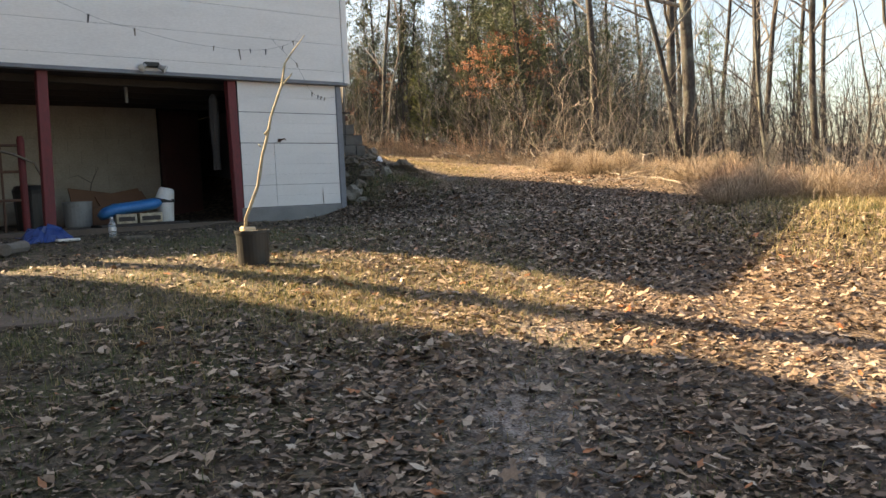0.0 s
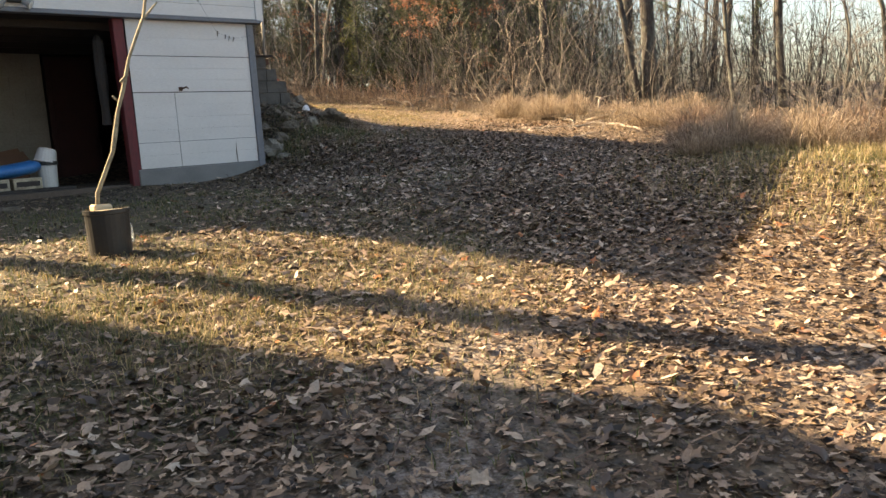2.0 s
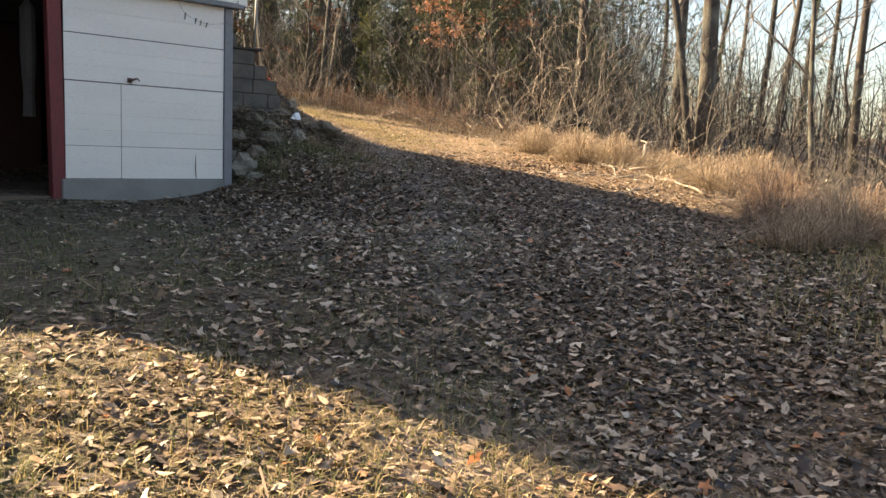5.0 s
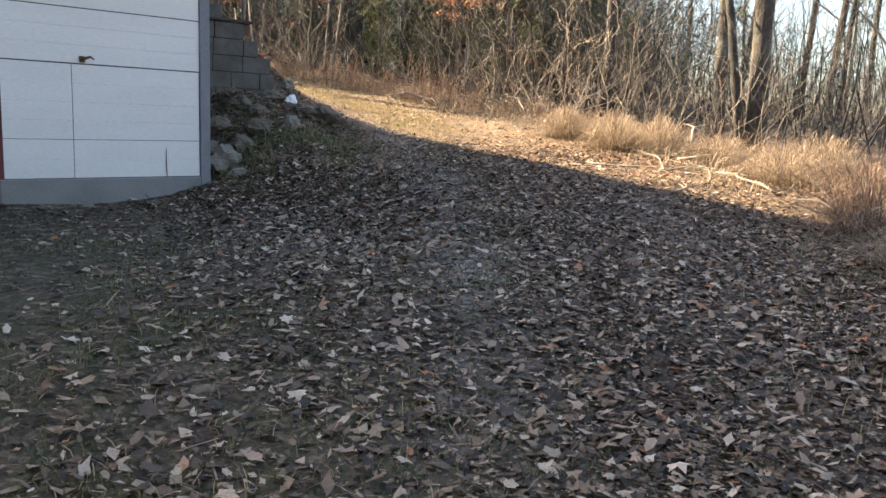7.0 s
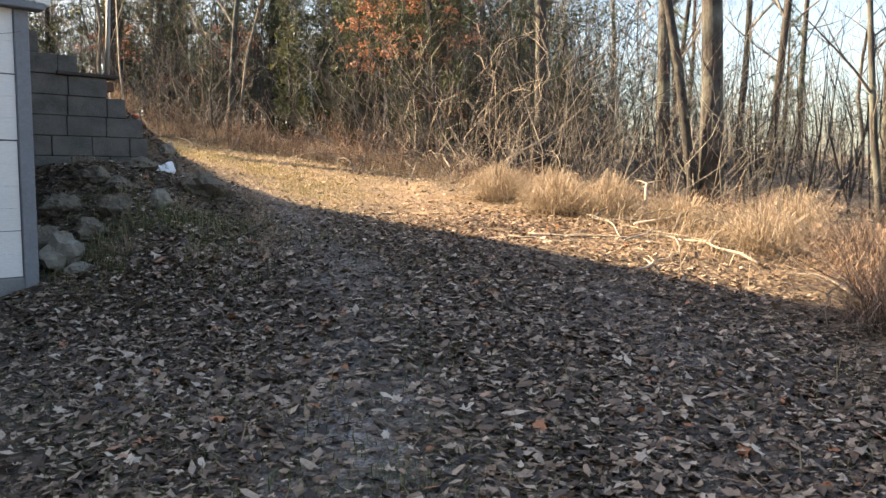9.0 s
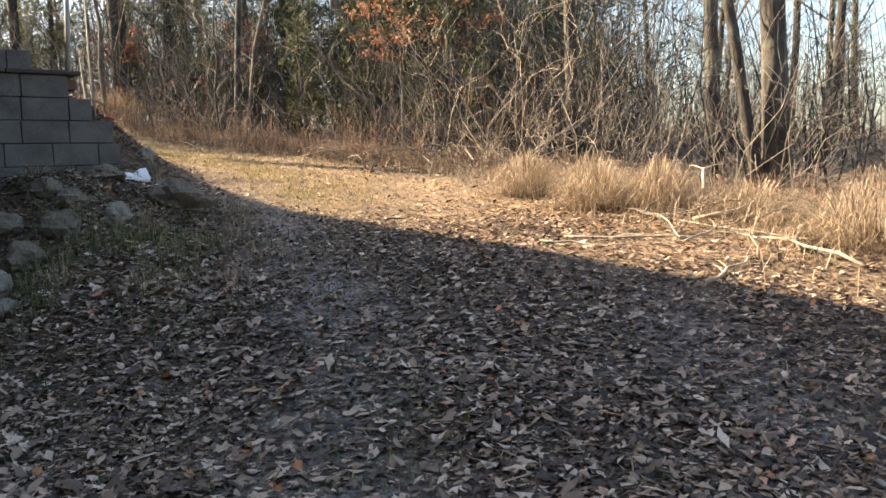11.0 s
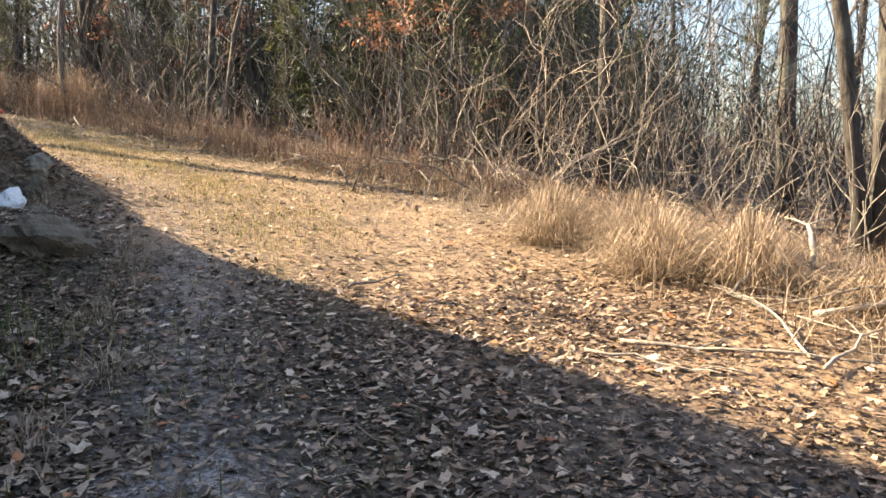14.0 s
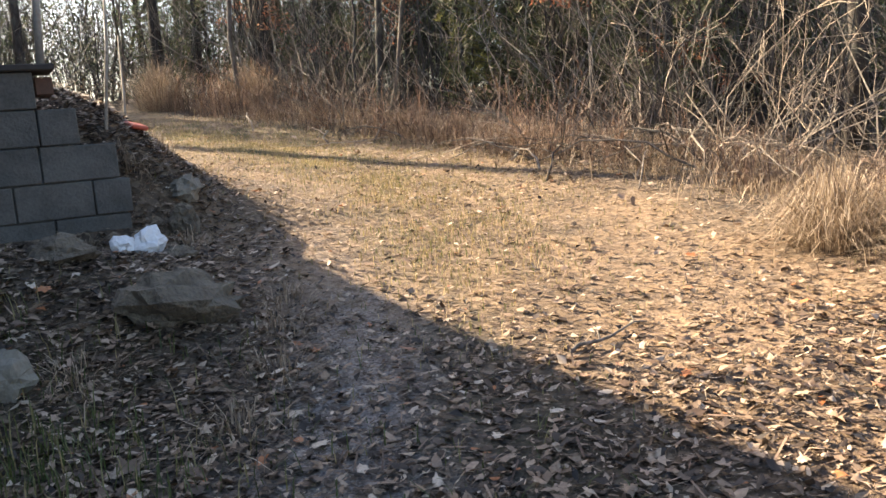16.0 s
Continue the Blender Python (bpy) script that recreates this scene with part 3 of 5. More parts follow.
def branch(rng, mb, a, d, ln, r, depth, twigs, wild=0.25):
    pts, rad = [a], [r]
    n = 4 if depth else 2
    for i in range(n):
        d = (d + Vector((rng.uniform(-wild, wild), rng.uniform(-wild, wild), rng.uniform(-0.4, 0.75) * wild))).normalized()
        pts.append(pts[-1] + d * ln / n)
        rad.append(r * (1 - 0.8 * (i + 1) / n) + 0.0015)
    mb.tube(pts, rad, 5 if r > 0.02 else 3, cap=False)
    if depth:
        for k in range(twigs + depth - 1):
            i = rng.randrange(1, n + 1)
            dd = (d + Vector((rng.uniform(-0.9, 0.9), rng.uniform(-0.9, 0.9), rng.uniform(-0.2, 0.7)))).normalized()
            branch(rng, mb, pts[i], dd, ln * rng.uniform(0.35, 0.65), max(rad[i] * 0.55, 0.0022), depth - 1, twigs, wild)


def tree_kind(seed, h, r0, bark, **kw):
    rng = random.Random(seed)
    t, l = MB(), MB()
    grow(rng, t, l, h, r0, **kw)
    ob = thing("tree", (0, 0, -200), "bare grey-brown woodland tree in winter", "tree", "bare woodland trees")
    part("trunk", t, bark, ob, smooth=True)
    part("crown", l, TWIG, ob)
    return ob


def shrub_kind(seed, h, stems, mat, spread=0.5, wild=0.5, twigs=2):
    """A bush of many thin forked stems from one root."""
    rng = random.Random(seed)
    mb = MB()
    for s in range(stems):
        ang = rng.uniform(0, 6.283)
        a = Vector((rng.uniform(-0.25, 0.25), rng.uniform(-0.25, 0.25), -0.1))
        branch(rng, mb, a, Vector((math.cos(ang) * spread * rng.random(), math.sin(ang) * spread * rng.random(), 1)).normalized(), h * rng.uniform(0.6, 1.0), rng.uniform(0.003, 0.007) * (1 + 0.18 * h), 2, twigs, wild)
    ob = thing("shrub", (0, 0, -200), "leafless tangled shrub at the wood's edge", "shrub", "bare shrubs")
    part("crown", mb, mat, ob)
    return ob


def blades(mb, rng, n, area, h0, h1, w, lean=0.35, droop=0.5):
    """Narrow bent blades; area gives each root."""
    for _ in range(n):
        x, y, z = area()
        h = rng.uniform(h0, h1)
        a = rng.uniform(0, 6.283)
        q = rng.uniform(0.05, lean) * h
        dx, dy = math.cos(a), math.sin(a)
        wx, wy = -dy * w, dx * w
        k = rng.uniform(0, droop)
        mb.add([(x - wx, y - wy, z - 0.02), (x + wx, y + wy, z - 0.02), (x + dx * q * 0.5 + wx * 0.8, y + dy * q * 0.5 + wy * 0.8, z + h * 0.6), (x + dx * q * 0.5 - wx * 0.8, y + dy * q * 0.5 - wy * 0.8, z + h * 0.6),
                (x + dx * q * (1.2 + k), y + dy * q * (1.2 + k), z + h * (1 - 0.4 * k))], [(0, 1, 2, 3), (3, 2, 4)])


def evergreen_kind(seed, h, mat, name, label, low=0.08, width=0.2, rise=0.35, sprays=24, size=0.15, peak=0.25):
    """An evergreen: boughs round a trunk, each carrying many thin sprays of needles."""
    rng = random.Random(seed)
    t, c = MB(), MB()
    t.tube([(0, 0, -0.3), (0.05, 0.03, h * 0.5), (0, 0, h)], [h * 0.013, h * 0.009, 0.01], 7)
    n = int(h * 9)
    for i in range(n):
        f = low + (1 - low) * (i + rng.random()) / n
        ang = rng.uniform(0, 6.283)
        reach = min(1.0, 0.45 + (f - low) / max(peak, 0.01)) * (1 - f) ** 0.7
        ln = h * width * reach * rng.uniform(0.45, 1.15) + 0.15
        a = Vector((0, 0, h * f))
        d = Vector((math.cos(ang), math.sin(ang), rise * rng.uniform(0.2, 1.6))).normalized()
        e = a + d * ln
        t.tube([a, a.lerp(e, 0.5) + Vector((0, 0, -0.03)), e], [0.013, 0.008, 0.003], 3, cap=False)
        for k in range(int(3 + ln * sprays)):
            p = a + d * ln * rng.uniform(0.2, 1.05) + Vector((rng.gauss(0, 0.11), rng.gauss(0, 0.11), rng.gauss(0, 0.09)))
            for q in range(4):
                b = (d * 0.6 + Vector((rng.uniform(-1, 1), rng.uniform(-1, 1), rng.uniform(-0.6, 0.9)))).normalized() * size * rng.uniform(0.5, 1.3)
                w = b.cross(Vector((rng.uniform(-1, 1), rng.uniform(-1, 1), rng.uniform(-1, 1)))).normalized() * rng.uniform(0.009, 0.02)
                c.add([p - w, p + w, p + b], [(0, 1, 2)])
    ob = thing(name, (0, 0, -200), label, name, name + "s")
    part("trunk", t, DARKBARK, ob)
    part("crown", c, mat, ob)
    return ob


def leafy_kind(seed, h, mat, n_limbs, low=0.35, flat=0.13):
    """A small oak that has kept its russet leaves in sprays on spreading limbs."""
    rng = random.Random(seed)
    t, c = MB(), MB()
    t.tube([(0, 0, -0.3), (0.1, 0.05, h * 0.5), (0.05, 0.1, h)], [0.05, 0.035, 0.008], 7)
    for i in range(n_limbs):
        f = low + (0.97 - low) * (i + rng.random()) / n_limbs
        ang = rng.uniform(0, 6.283)
        ln = rng.uniform(0.8, 1.9) * (1.2 - 0.6 * f)
        a = Vector((0.07, 0.07, h * f))
        d = Vector((math.cos(ang), math.sin(ang), rng.uniform(0.0, 0.45))).normalized()
        t.tube([a, a + d * ln * 0.5 + Vector((0, 0, 0.08)), a + d * ln], [0.018, 0.012, 0.004], 4, cap=False)
        for j in range(int(ln * 10)):
            o = a + d * ln * rng.uniform(0.35, 1.1) + Vector((rng.gauss(0, 0.22), rng.gauss(0, 0.22), rng.gauss(0.02, flat)))
            for k in range(rng.randrange(10, 24)):
                p = o + Vector((rng.gauss(0, 0.08), rng.gauss(0, 0.08), rng.gauss(0, 0.06)))
                u = Vector((rng.uniform(-1, 1), rng.uniform(-1, 1), rng.uniform(-1.2, 0.2))).normalized() * rng.uniform(0.06, 0.13)
                w = u.cross(Vector((rng.uniform(-1, 1), rng.uniform(-1, 1), 1))).normalized() * rng.uniform(0.018, 0.034)
                c.add([p, p + u * 0.5 + w, p + u, p + u * 0.5 - w], [(0, 1, 2), (0, 2, 3)])
    ob = thing("young_oak", (0, 0, -200), "young oak holding rust-orange dead leaves", "tree", "russet oaks")
    part("trunk", t, BARK, ob)
    part("leaves", c, mat, ob)
    return ob


def wood_edge(y):
    """x of the wood's edge at y."""
    return float(np.interp(y, [-6, 2, 4, 6, 8, 10, 12, 14, 15.6, 17.2, 20, 23, 26], [16, 9.6, 7.6, 7.2, 8.0, 9.3, 9.9, 10.1, 10.1, 9.8, 9.5, 9.1, 8.3]))


def in_wood(x, y, margin=0.0):
    if y > 26 + margin:
        return x > -12
    return x > wood_edge(y) + margin and y > -8


def gap(x, y):
    """False in the thin stretch before the bright young cedar and the russet oak."""
    return abs((x - 9.5) * 0.8 - (y - 17.3) * 0.6) > 0.7 - 1.2 * (y > 23.5) and (x - 11.6) ** 2 + (y - 17.7) ** 2 > 0.8


def place(kind, x, y, rng, s0=0.8, s1=1.2, tilt=4, turn=None):
    s = rng.uniform(s0, s1)
    m = pose(x, y, hz(x, y), rng.uniform(-tilt, tilt), rng.uniform(-tilt, tilt), rng.uniform(0, 360) if turn is None else turn)
    ob = copy_thing(kind, m)
    ob.scale = (s, s, s)
    return ob


def drop_kind(ob):
    for o in (*ob.children_recursive, ob):
        bpy.data.objects.remove(o)


def plant_woods():
    rng = random.Random(21)
    slim = [tree_kind(100 + i, rng.uniform(6, 11), rng.uniform(0.022, 0.05), (BARK, DARKBARK)[i % 2], lean=0.27, limbs=12, twigs=2, first=0.1) for i in range(7)]
    stout = [tree_kind(200 + i, rng.uniform(12, 15), rng.uniform(0.1, 0.125), DARKBARK, lean=0.05, limbs=13, twigs=2, first=0.22) for i in range(4)]
    # single trees that stand out along the edge
    named = [(10.7, 10.8, 3, 1.1, 3), (10.58, 10.9, 0, 0.6, -8), (12.3, 12.3, 1, 1.0, 0), (12.25, 14.6, 2, 0.8, 2), (10.2, 20.7, 0, 0.55, 1), (10.5, 26.2, 3, 1.7, -2),
             (13.4, 9.6, 2, 0.6, 3), (15.6, 8.2, 1, 0.8, -2), (9.6, 8.6, 0, 0.35, 4), (16.5, 12.5, 0, 0.7, 0), (6.0, 27.0, 1, 0.9, 2), (3.3, 27.3, 2, 1.45, -1), (8.9, 28.6, 1, 1.2, 0), (13.0, 28.0, 2, 0.9, 0)]
    for x, y, k, s, t in named:
        ob = place(stout[k], x, y, rng, s, s, 0.5)
        ob.rotation_euler.y += radians(t)
    n = 0
    while n < 135:
        x, y = rng.uniform(7, 34), rng.uniform(-6, 44)
        if not in_wood(x, y, 0.5) or not gap(x, y):
            continue
        if rng.random() > (1.0 if y > 14 + 0.55 * (x - 12) else 0.2):
            continue
        place(rng.choice(slim), x, y, rng, 0.45, 1.2, 8)
        n += 1
    for i in range(12):
        x, y = rng.uniform(14, 44), rng.uniform(12, 52)
        if in_wood(x, y, 3):
            place(rng.choice(stout), x, y, rng, 0.6, 1.1, 3)
    for i in range(40):
        place(rng.choice(slim), rng.uniform(-8, 9), rng.uniform(26.5, 42), rng, 0.6, 1.2, 4)
    # the woods beyond, joined
    far = MB()
    src = slim[:3]
    for i in range(34):
        a, d = rng.uniform(-0.4, 1.5), rng.uniform(40, 75)
        x, y, s = 2 + d * math.sin(a), 8 + d * math.cos(a), rng.uniform(0.8, 1.3)
        m = pose(x, y, hz(x, y), 0, rng.uniform(-4, 4), rng.uniform(0, 360)) @ Matrix.Scale(s, 4)
        for ch in rng.choice(src).children:
            far.add([m @ v.co for v in ch.data.vertices], [tuple(p.vertices) for p in ch.data.polygons])
    solo("far_woods", far, BARK, "distant bare winter woods", "woods", kind="stuff")
    # close-set stems and low evergreen growth deep in the wood, joined
    stems, green = MB(), MB()
    n = 0
    while n < 2700:
        y = rng.uniform(8, 40)
        x = wood_edge(min(y, 26)) + 1.6 + 15 * rng.random() ** 1.3 if y < 26 else rng.uniform(-6, 20)
        if not in_wood(x, y, 1.4) or not gap(x, y) or (y < 14.5 + 0.5 * (x - 12) and rng.random() < 0.5):
            continue
        z, h, r = hz(x, y), rng.uniform(0.9, 4.8 if y > 14.5 + 0.5 * (x - 12) else 2.4), rng.uniform(0.005, 0.018)
        top = Vector((x + rng.gauss(0, 0.1) * h, y + rng.gauss(0, 0.1) * h, z + h))
        foot = Vector((x, y, z - 0.1))
        mid = foot.lerp(top, 0.5) + Vector((rng.gauss(0, 0.16), rng.gauss(0, 0.16), 0))
        stems.tube([foot, mid, top], [r, r * 0.7, 0.002], 3, cap=False)
        for k in range(11):
            f = rng.uniform(0.15, 1.0)
            p = foot.lerp(mid, f * 2) if f < 0.5 else mid.lerp(top, f * 2 - 1)
            b = Vector((rng.uniform(-1, 1), rng.uniform(-1, 1), rng.uniform(-0.2, 0.9))) * rng.uniform(0.2, 0.75)
            w = b.cross(Vector((rng.uniform(-1, 1), rng.uniform(-1, 1), 0.5))).normalized() * rng.uniform(0.003, 0.007)
            stems.add([p - w, p + w, p + b], [(0, 1, 2)])
        n += 1
    # dark bark puts the shade between the stems into their colour
    solo("wood_thicket", stems, DARKBARK, "thicket of thin stems deep in the wood, coloured dark as its shade", "thicket", kind="stuff")
    n = 0
    while n < 520:
        y = rng.uniform(15, 40)
        x = wood_edge(min(y, 26)) + 3.2 + 11 * rng.random() if y < 26 else rng.uniform(-5, 20)
        if not in_wood(x, y, 2.2) or not gap(x, y) or y < 14 + 0.45 * (x - 12):
            continue
        o = Vector((x, y, hz(x, y) + 0.3 + 3.4 * rng.random() ** 1.4))
        sx, sz = rng.uniform(0.35, 0.75), rng.uniform(0.2, 0.5)
        for k in range(130):
            p = o + Vector((rng.gauss(0, sx), rng.gauss(0, sx), rng.gauss(0, sz)))
            b = Vector((rng.uniform(-1, 1), rng.uniform(-1, 1), rng.uniform(-0.6, 0.8))).normalized() * rng.uniform(0.08, 0.24)
            w = b.cross(Vector((rng.uniform(-1, 1), rng.uniform(-1, 1), rng.uniform(-1, 1)))).normalized() * rng.uniform(0.012, 0.028)
            green.add([p - w, p + w, p + b], [(0, 1, 2)])
        n += 1
    solo("evergreen_undergrowth", green, NEEDLE, "dark evergreen growth filling the wood behind bare stems", "undergrowth", kind="stuff")
    # dark evergreens that close the wood a few metres in
    dark = [evergreen_kind(400 + i, (5.0, 6.5, 8.0)[i], NEEDLE, "cedar", "dark green cedar among the bare trees", 0.03, (0.22, 0.2, 0.19)[i], 0.5, 22, 0.17, 0.2) for i in range(3)]
    n = 0
    while n < 46:
        y = rng.uniform(15.5, 38)
        x = rng.uniform(wood_edge(min(y, 26)) + 2.2, wood_edge(min(y, 26)) + 10) if y < 27 else rng.uniform(2, 22)
        if y < 15.5 + 0.55 * (x - 12) or not gap(x, y) or (y > 26 and 6.2 < x < 8.6):
            continue
        place(rng.choice(dark), x, y, rng, 0.5, 1.1, 5)
        n += 1
    for x, y, k, s in ((9.9, 29.0, 2, 0.8), (11.9, 29.2, 1, 0.8), (12.6, 27.3, 2, 1.0), (13.5, 25.5, 1, 0.9), (14.8, 23.0, 0, 1.0), (15.6, 22.0, 1, 1.0), (13.4, 20.6, 0, 0.7), (14.6, 19.6, 0, 0.8), (12.8, 18.4, 0, 0.55), (13.6, 16.2, 0, 0.6), (16.3, 20.4, 2, 0.8), (13.0, 14.6, 0, 0.4), (12.7, 19.7, 0, 0.75), (13.4, 19.0, 0, 0.8), (11.9, 20.9, 0, 0.6)):
        place(dark[k], x, y, rng, s, s, 4)
    pine = evergreen_kind(430, 7.5, PINELEAF, "pine", "soft green pine standing behind bare saplings", 0.12, 0.26, 0.45, 20, 0.16, 0.3)
    for x, y, s in ((13.5, 17.3, 0.52), (14.3, 16.5, 0.5), (15.9, 19.6, 0.72), (17.6, 20.4, 0.8), (18.6, 23.6, 0.9), (9.2, 31.5, 0.9), (21.5, 17.0, 0.6), (20.5, 13.8, 0.5)):
        place(pine, x, y, rng, s, s, 3)
    # undergrowth
    bush = [shrub_kind(300 + i, rng.uniform(1.4, 2.8), 7, (TWIG, BARK, PALE, TWIG, BARK, TWIG, BARK)[i], rng.uniform(0.6, 1.6), 0.7) for i in range(7)]
    gnarl = [shrub_kind(380 + i, 2.6, 4, PALE, 1.5, 0.95, 3) for i in range(3)]
    stand = [shrub_kind(350 + i, rng.uniform(4.2, 6.0), 5, (TWIG, BARK, DARKBARK, BARK)[i], 0.5, 0.36, 3) for i in range(4)]
    n = 0
    while n < 70:
        y = rng.uniform(11, 36)
        x = rng.uniform(8, 22) if y < 26 else rng.uniform(-6, 20)
        if in_wood(x, y, 1.0) and gap(x, y) and (y > 13.5 + 0.5 * (x - 12) or rng.random() < 0.3):
            place(rng.choice(stand), x, y, rng, 0.6, 1.3, 8)
            n += 1
    n = 0
    while n < 150:
        y = rng.uniform(9, 32) if rng.random() < 0.85 else rng.uniform(2, 9)
        x = (wood_edge(y) if y < 26 else rng.uniform(-4, 16)) + rng.uniform(-0.2, 1) ** 2 * 9
        if in_wood(x, y, 0.3) and gap(x, y):
            place(rng.choice(bush), x, y, rng, 0.5, 1.2, 10)
            n += 1
    for x, y in ((11.0, 13.0), (11.2, 15.0), (12.0, 16.4), (11.2, 17.3), (11.6, 14.1), (12.8, 15.6), (11.0, 16.2), (10.8, 18.6), (12.8, 13.9)):
        place(rng.choice(gnarl), x, y, rng, 0.6, 1.1, 10)
    for i in range(30):
        place(rng.choice(bush), rng.uniform(-2, 9), rng.uniform(26.5, 33), rng, 0.7, 1.3, 10)
    # brambles on the low bank and beside the drive
    for i in range(16):
        y = rng.uniform(4.2, 8.4)
        place(rng.choice(bush), rng.uniform(6.6, 8.6), y, rng, 0.25, 0.5, 22)
    for i in range(12):
        place(bush[rng.choice((1, 4, 6))], rng.uniform(7.3, 8.8), rng.uniform(7.0, 8.8), rng, 0.2, 0.42, 25)
    for i in range(22):
        place(rng.choice(stand), rng.uniform(-1, 9.5), rng.uniform(26, 31), rng, 0.7, 1.3, 6)
    bright = evergreen_kind(450, 2.2, CEDAR, "cedar", "yellow-green young cedar at the wood's edge", 0.16, 0.34, 0.6, 60, 0.13, 0.15)
    place(bright, 12.9, 22.3, rng, 1.05, 1.05, 2)
    place(bright, 14.0, 18.8, rng, 0.45, 0.45, 2)
    oaks = [leafy_kind(470, 5.0, OAKLEAF, 9, 0.45, 0.08), leafy_kind(471, 3.0, OAKLEAF, 7, 0.3, 0.16)]
    for x, y, k, s in ((12.1, 18.2, 0, 0.68), (13.0, 17.3, 0, 0.78), (12.0, 24.4, 1, 0.85), (12.9, 16.9, 1, 0.45), (11.4, 26.6, 1, 0.8)):
        place(oaks[k], x, y, rng, s, s, 4)
    for k in slim + stout + bush + stand + gnarl + dark + [pine, bright] + oaks:
        drop_kind(k)


plant_woods()


def build_pole():
    """The pole by the barn's west end, whose shadow crosses the yard."""
    x, y = -2.85, 11.25
    ob = thing("utility_pole", (x, y, hz(x, y)), "weathered grey wooden utility pole", "pole")
    part("shaft", MB().tube([(0, 0, -0.6), (0.02, 0, 3), (0.0, 0.03, 7.4)], [0.17, 0.15, 0.12], 10), LOG, ob, smooth=True)


build_pole()


# ---- loose ground cover ----
def scatter(name, count, mask, template_sets, mat, seed, box, size, label, lift=(0.0, 0.018), tip=0.33):
    """Thousands of small leaf shapes over the ground, in one mesh."""
    rs = np.random.RandomState(seed)
    pts = []
    total = 0
    while total < count:
        x, y = rs.uniform(box[0], box[1], 20000), rs.uniform(box[2], box[3], 20000)
        keep = rs.rand(20000) < mask(x, y)
        pts.append(np.stack([x[keep], y[keep]], 1))
        total += keep.sum()
    xy = np.concatenate(pts)[:count]
    z = height(xy[:, 0], xy[:, 1])
    verts, faces, base = [], [], 0
    which = rs.randint(0, len(template_sets), count)
    for k, (tv, tf) in enumerate(template_sets):
        idx = np.nonzero(which == k)[0]
        m = len(idx)
        yaw, rx, ry = rs.uniform(0, 6.283, m), rs.normal(0, tip, m), rs.normal(0, tip, m)
        s = size[0] + (size[1] - size[0]) * rs.rand(m) ** 2.6
        v = np.array(tv)[None] * s[:, None, None]
        v[:, :, 2] *= rs.uniform(-1.6, 1.6, m)[:, None]
        cx, sx, cy, sy, cz, sz = np.cos(rx), np.sin(rx), np.cos(ry), np.sin(ry), np.cos(yaw), np.sin(yaw)
        x, y, q = v[..., 0], v[..., 1], v[..., 2]
        y, q = y * cx[:, None] - q * sx[:, None], y * sx[:, None] + q * cx[:, None]
        x, q = x * cy[:, None] + q * sy[:, None], -x * sy[:, None] + q * cy[:, None]
        x, y = x * cz[:, None] - y * sz[:, None], x * sz[:, None] + y * cz[:, None]
        q = q - q.min(axis=1, keepdims=True) * 0.8
        out = np.stack([x + xy[idx, 0, None], y + xy[idx, 1, None], q + (z[idx] + rs.uniform(lift[0], lift[1], m))[:, None]], -1)
        verts.append(out.reshape(-1, 3))
        off = base + np.arange(m)[:, None] * len(tv)
        for f in tf:
            faces.append(off + np.array(f)[None])
        base += m * len(tv)
    vv = np.concatenate(verts)
    tri = np.concatenate(faces)
    me = bpy.data.meshes.new(name)
    me.vertices.add(len(vv))
    me.vertices.foreach_set("co", vv.astype(np.float32).reshape(-1))
    me.loops.add(tri.size)
    me.loops.foreach_set("vertex_index", tri.astype(np.int32).reshape(-1))
    me.polygons.add(len(tri))
    me.polygons.foreach_set("loop_start", (np.arange(len(tri)) * 3).astype(np.int32))
    me.polygons.foreach_set("use_smooth", np.ones(len(tri), dtype=bool))
    me.update(calc_edges=True)
    me.materials.append(mat)
    return tagged(new(name, me), label, "leaves", kind="stuff")


def leaf_shape(seed, n, depth, narrow):
    """A lobed, curled leaf as a fan of triangles round its middle rib."""
    rng = random.Random(seed)
    vs = [(0, 0, 0)]
    curl = rng.uniform(-0.5, 1.1)
    for i in range(n):
        a = 2 * math.pi * (i + rng.uniform(-0.2, 0.2)) / n
        r = (0.5 if i % 2 == 0 else 0.5 * (1 - depth)) * rng.uniform(0.8, 1.15)
        x, y = r * math.cos(a), r * math.sin(a) * narrow
        vs.append((x, y, 1.1 * y * y + curl * 0.5 * x * x + rng.uniform(-0.04, 0.08)))
    return vs, [(0, 1 + i, 1 + (i + 1) % n) for i in range(n)]


LEAVES = [leaf_shape(i, n, depth, narrow) for i, (n, depth, narrow) in enumerate([(12, 0.34, 0.55), (10, 0.3, 0.45), (12, 0.4, 0.6), (6, 0.2, 0.4), (12, 0.42, 0.72), (8, 0.25, 0.36), (10, 0.36, 0.5), (6, 0.25, 0.5)])]


def clear_of_barn(x, y):
    return np.where((x < 3.6) & (y > 12.25), 0.0, 1.0)


WALKED = [(-3.4, 1.4), (-0.2, 4.7), (3.2, 7.9), (4.8, 10.0), (6.2, 13.0), (7.4, 16.5)]


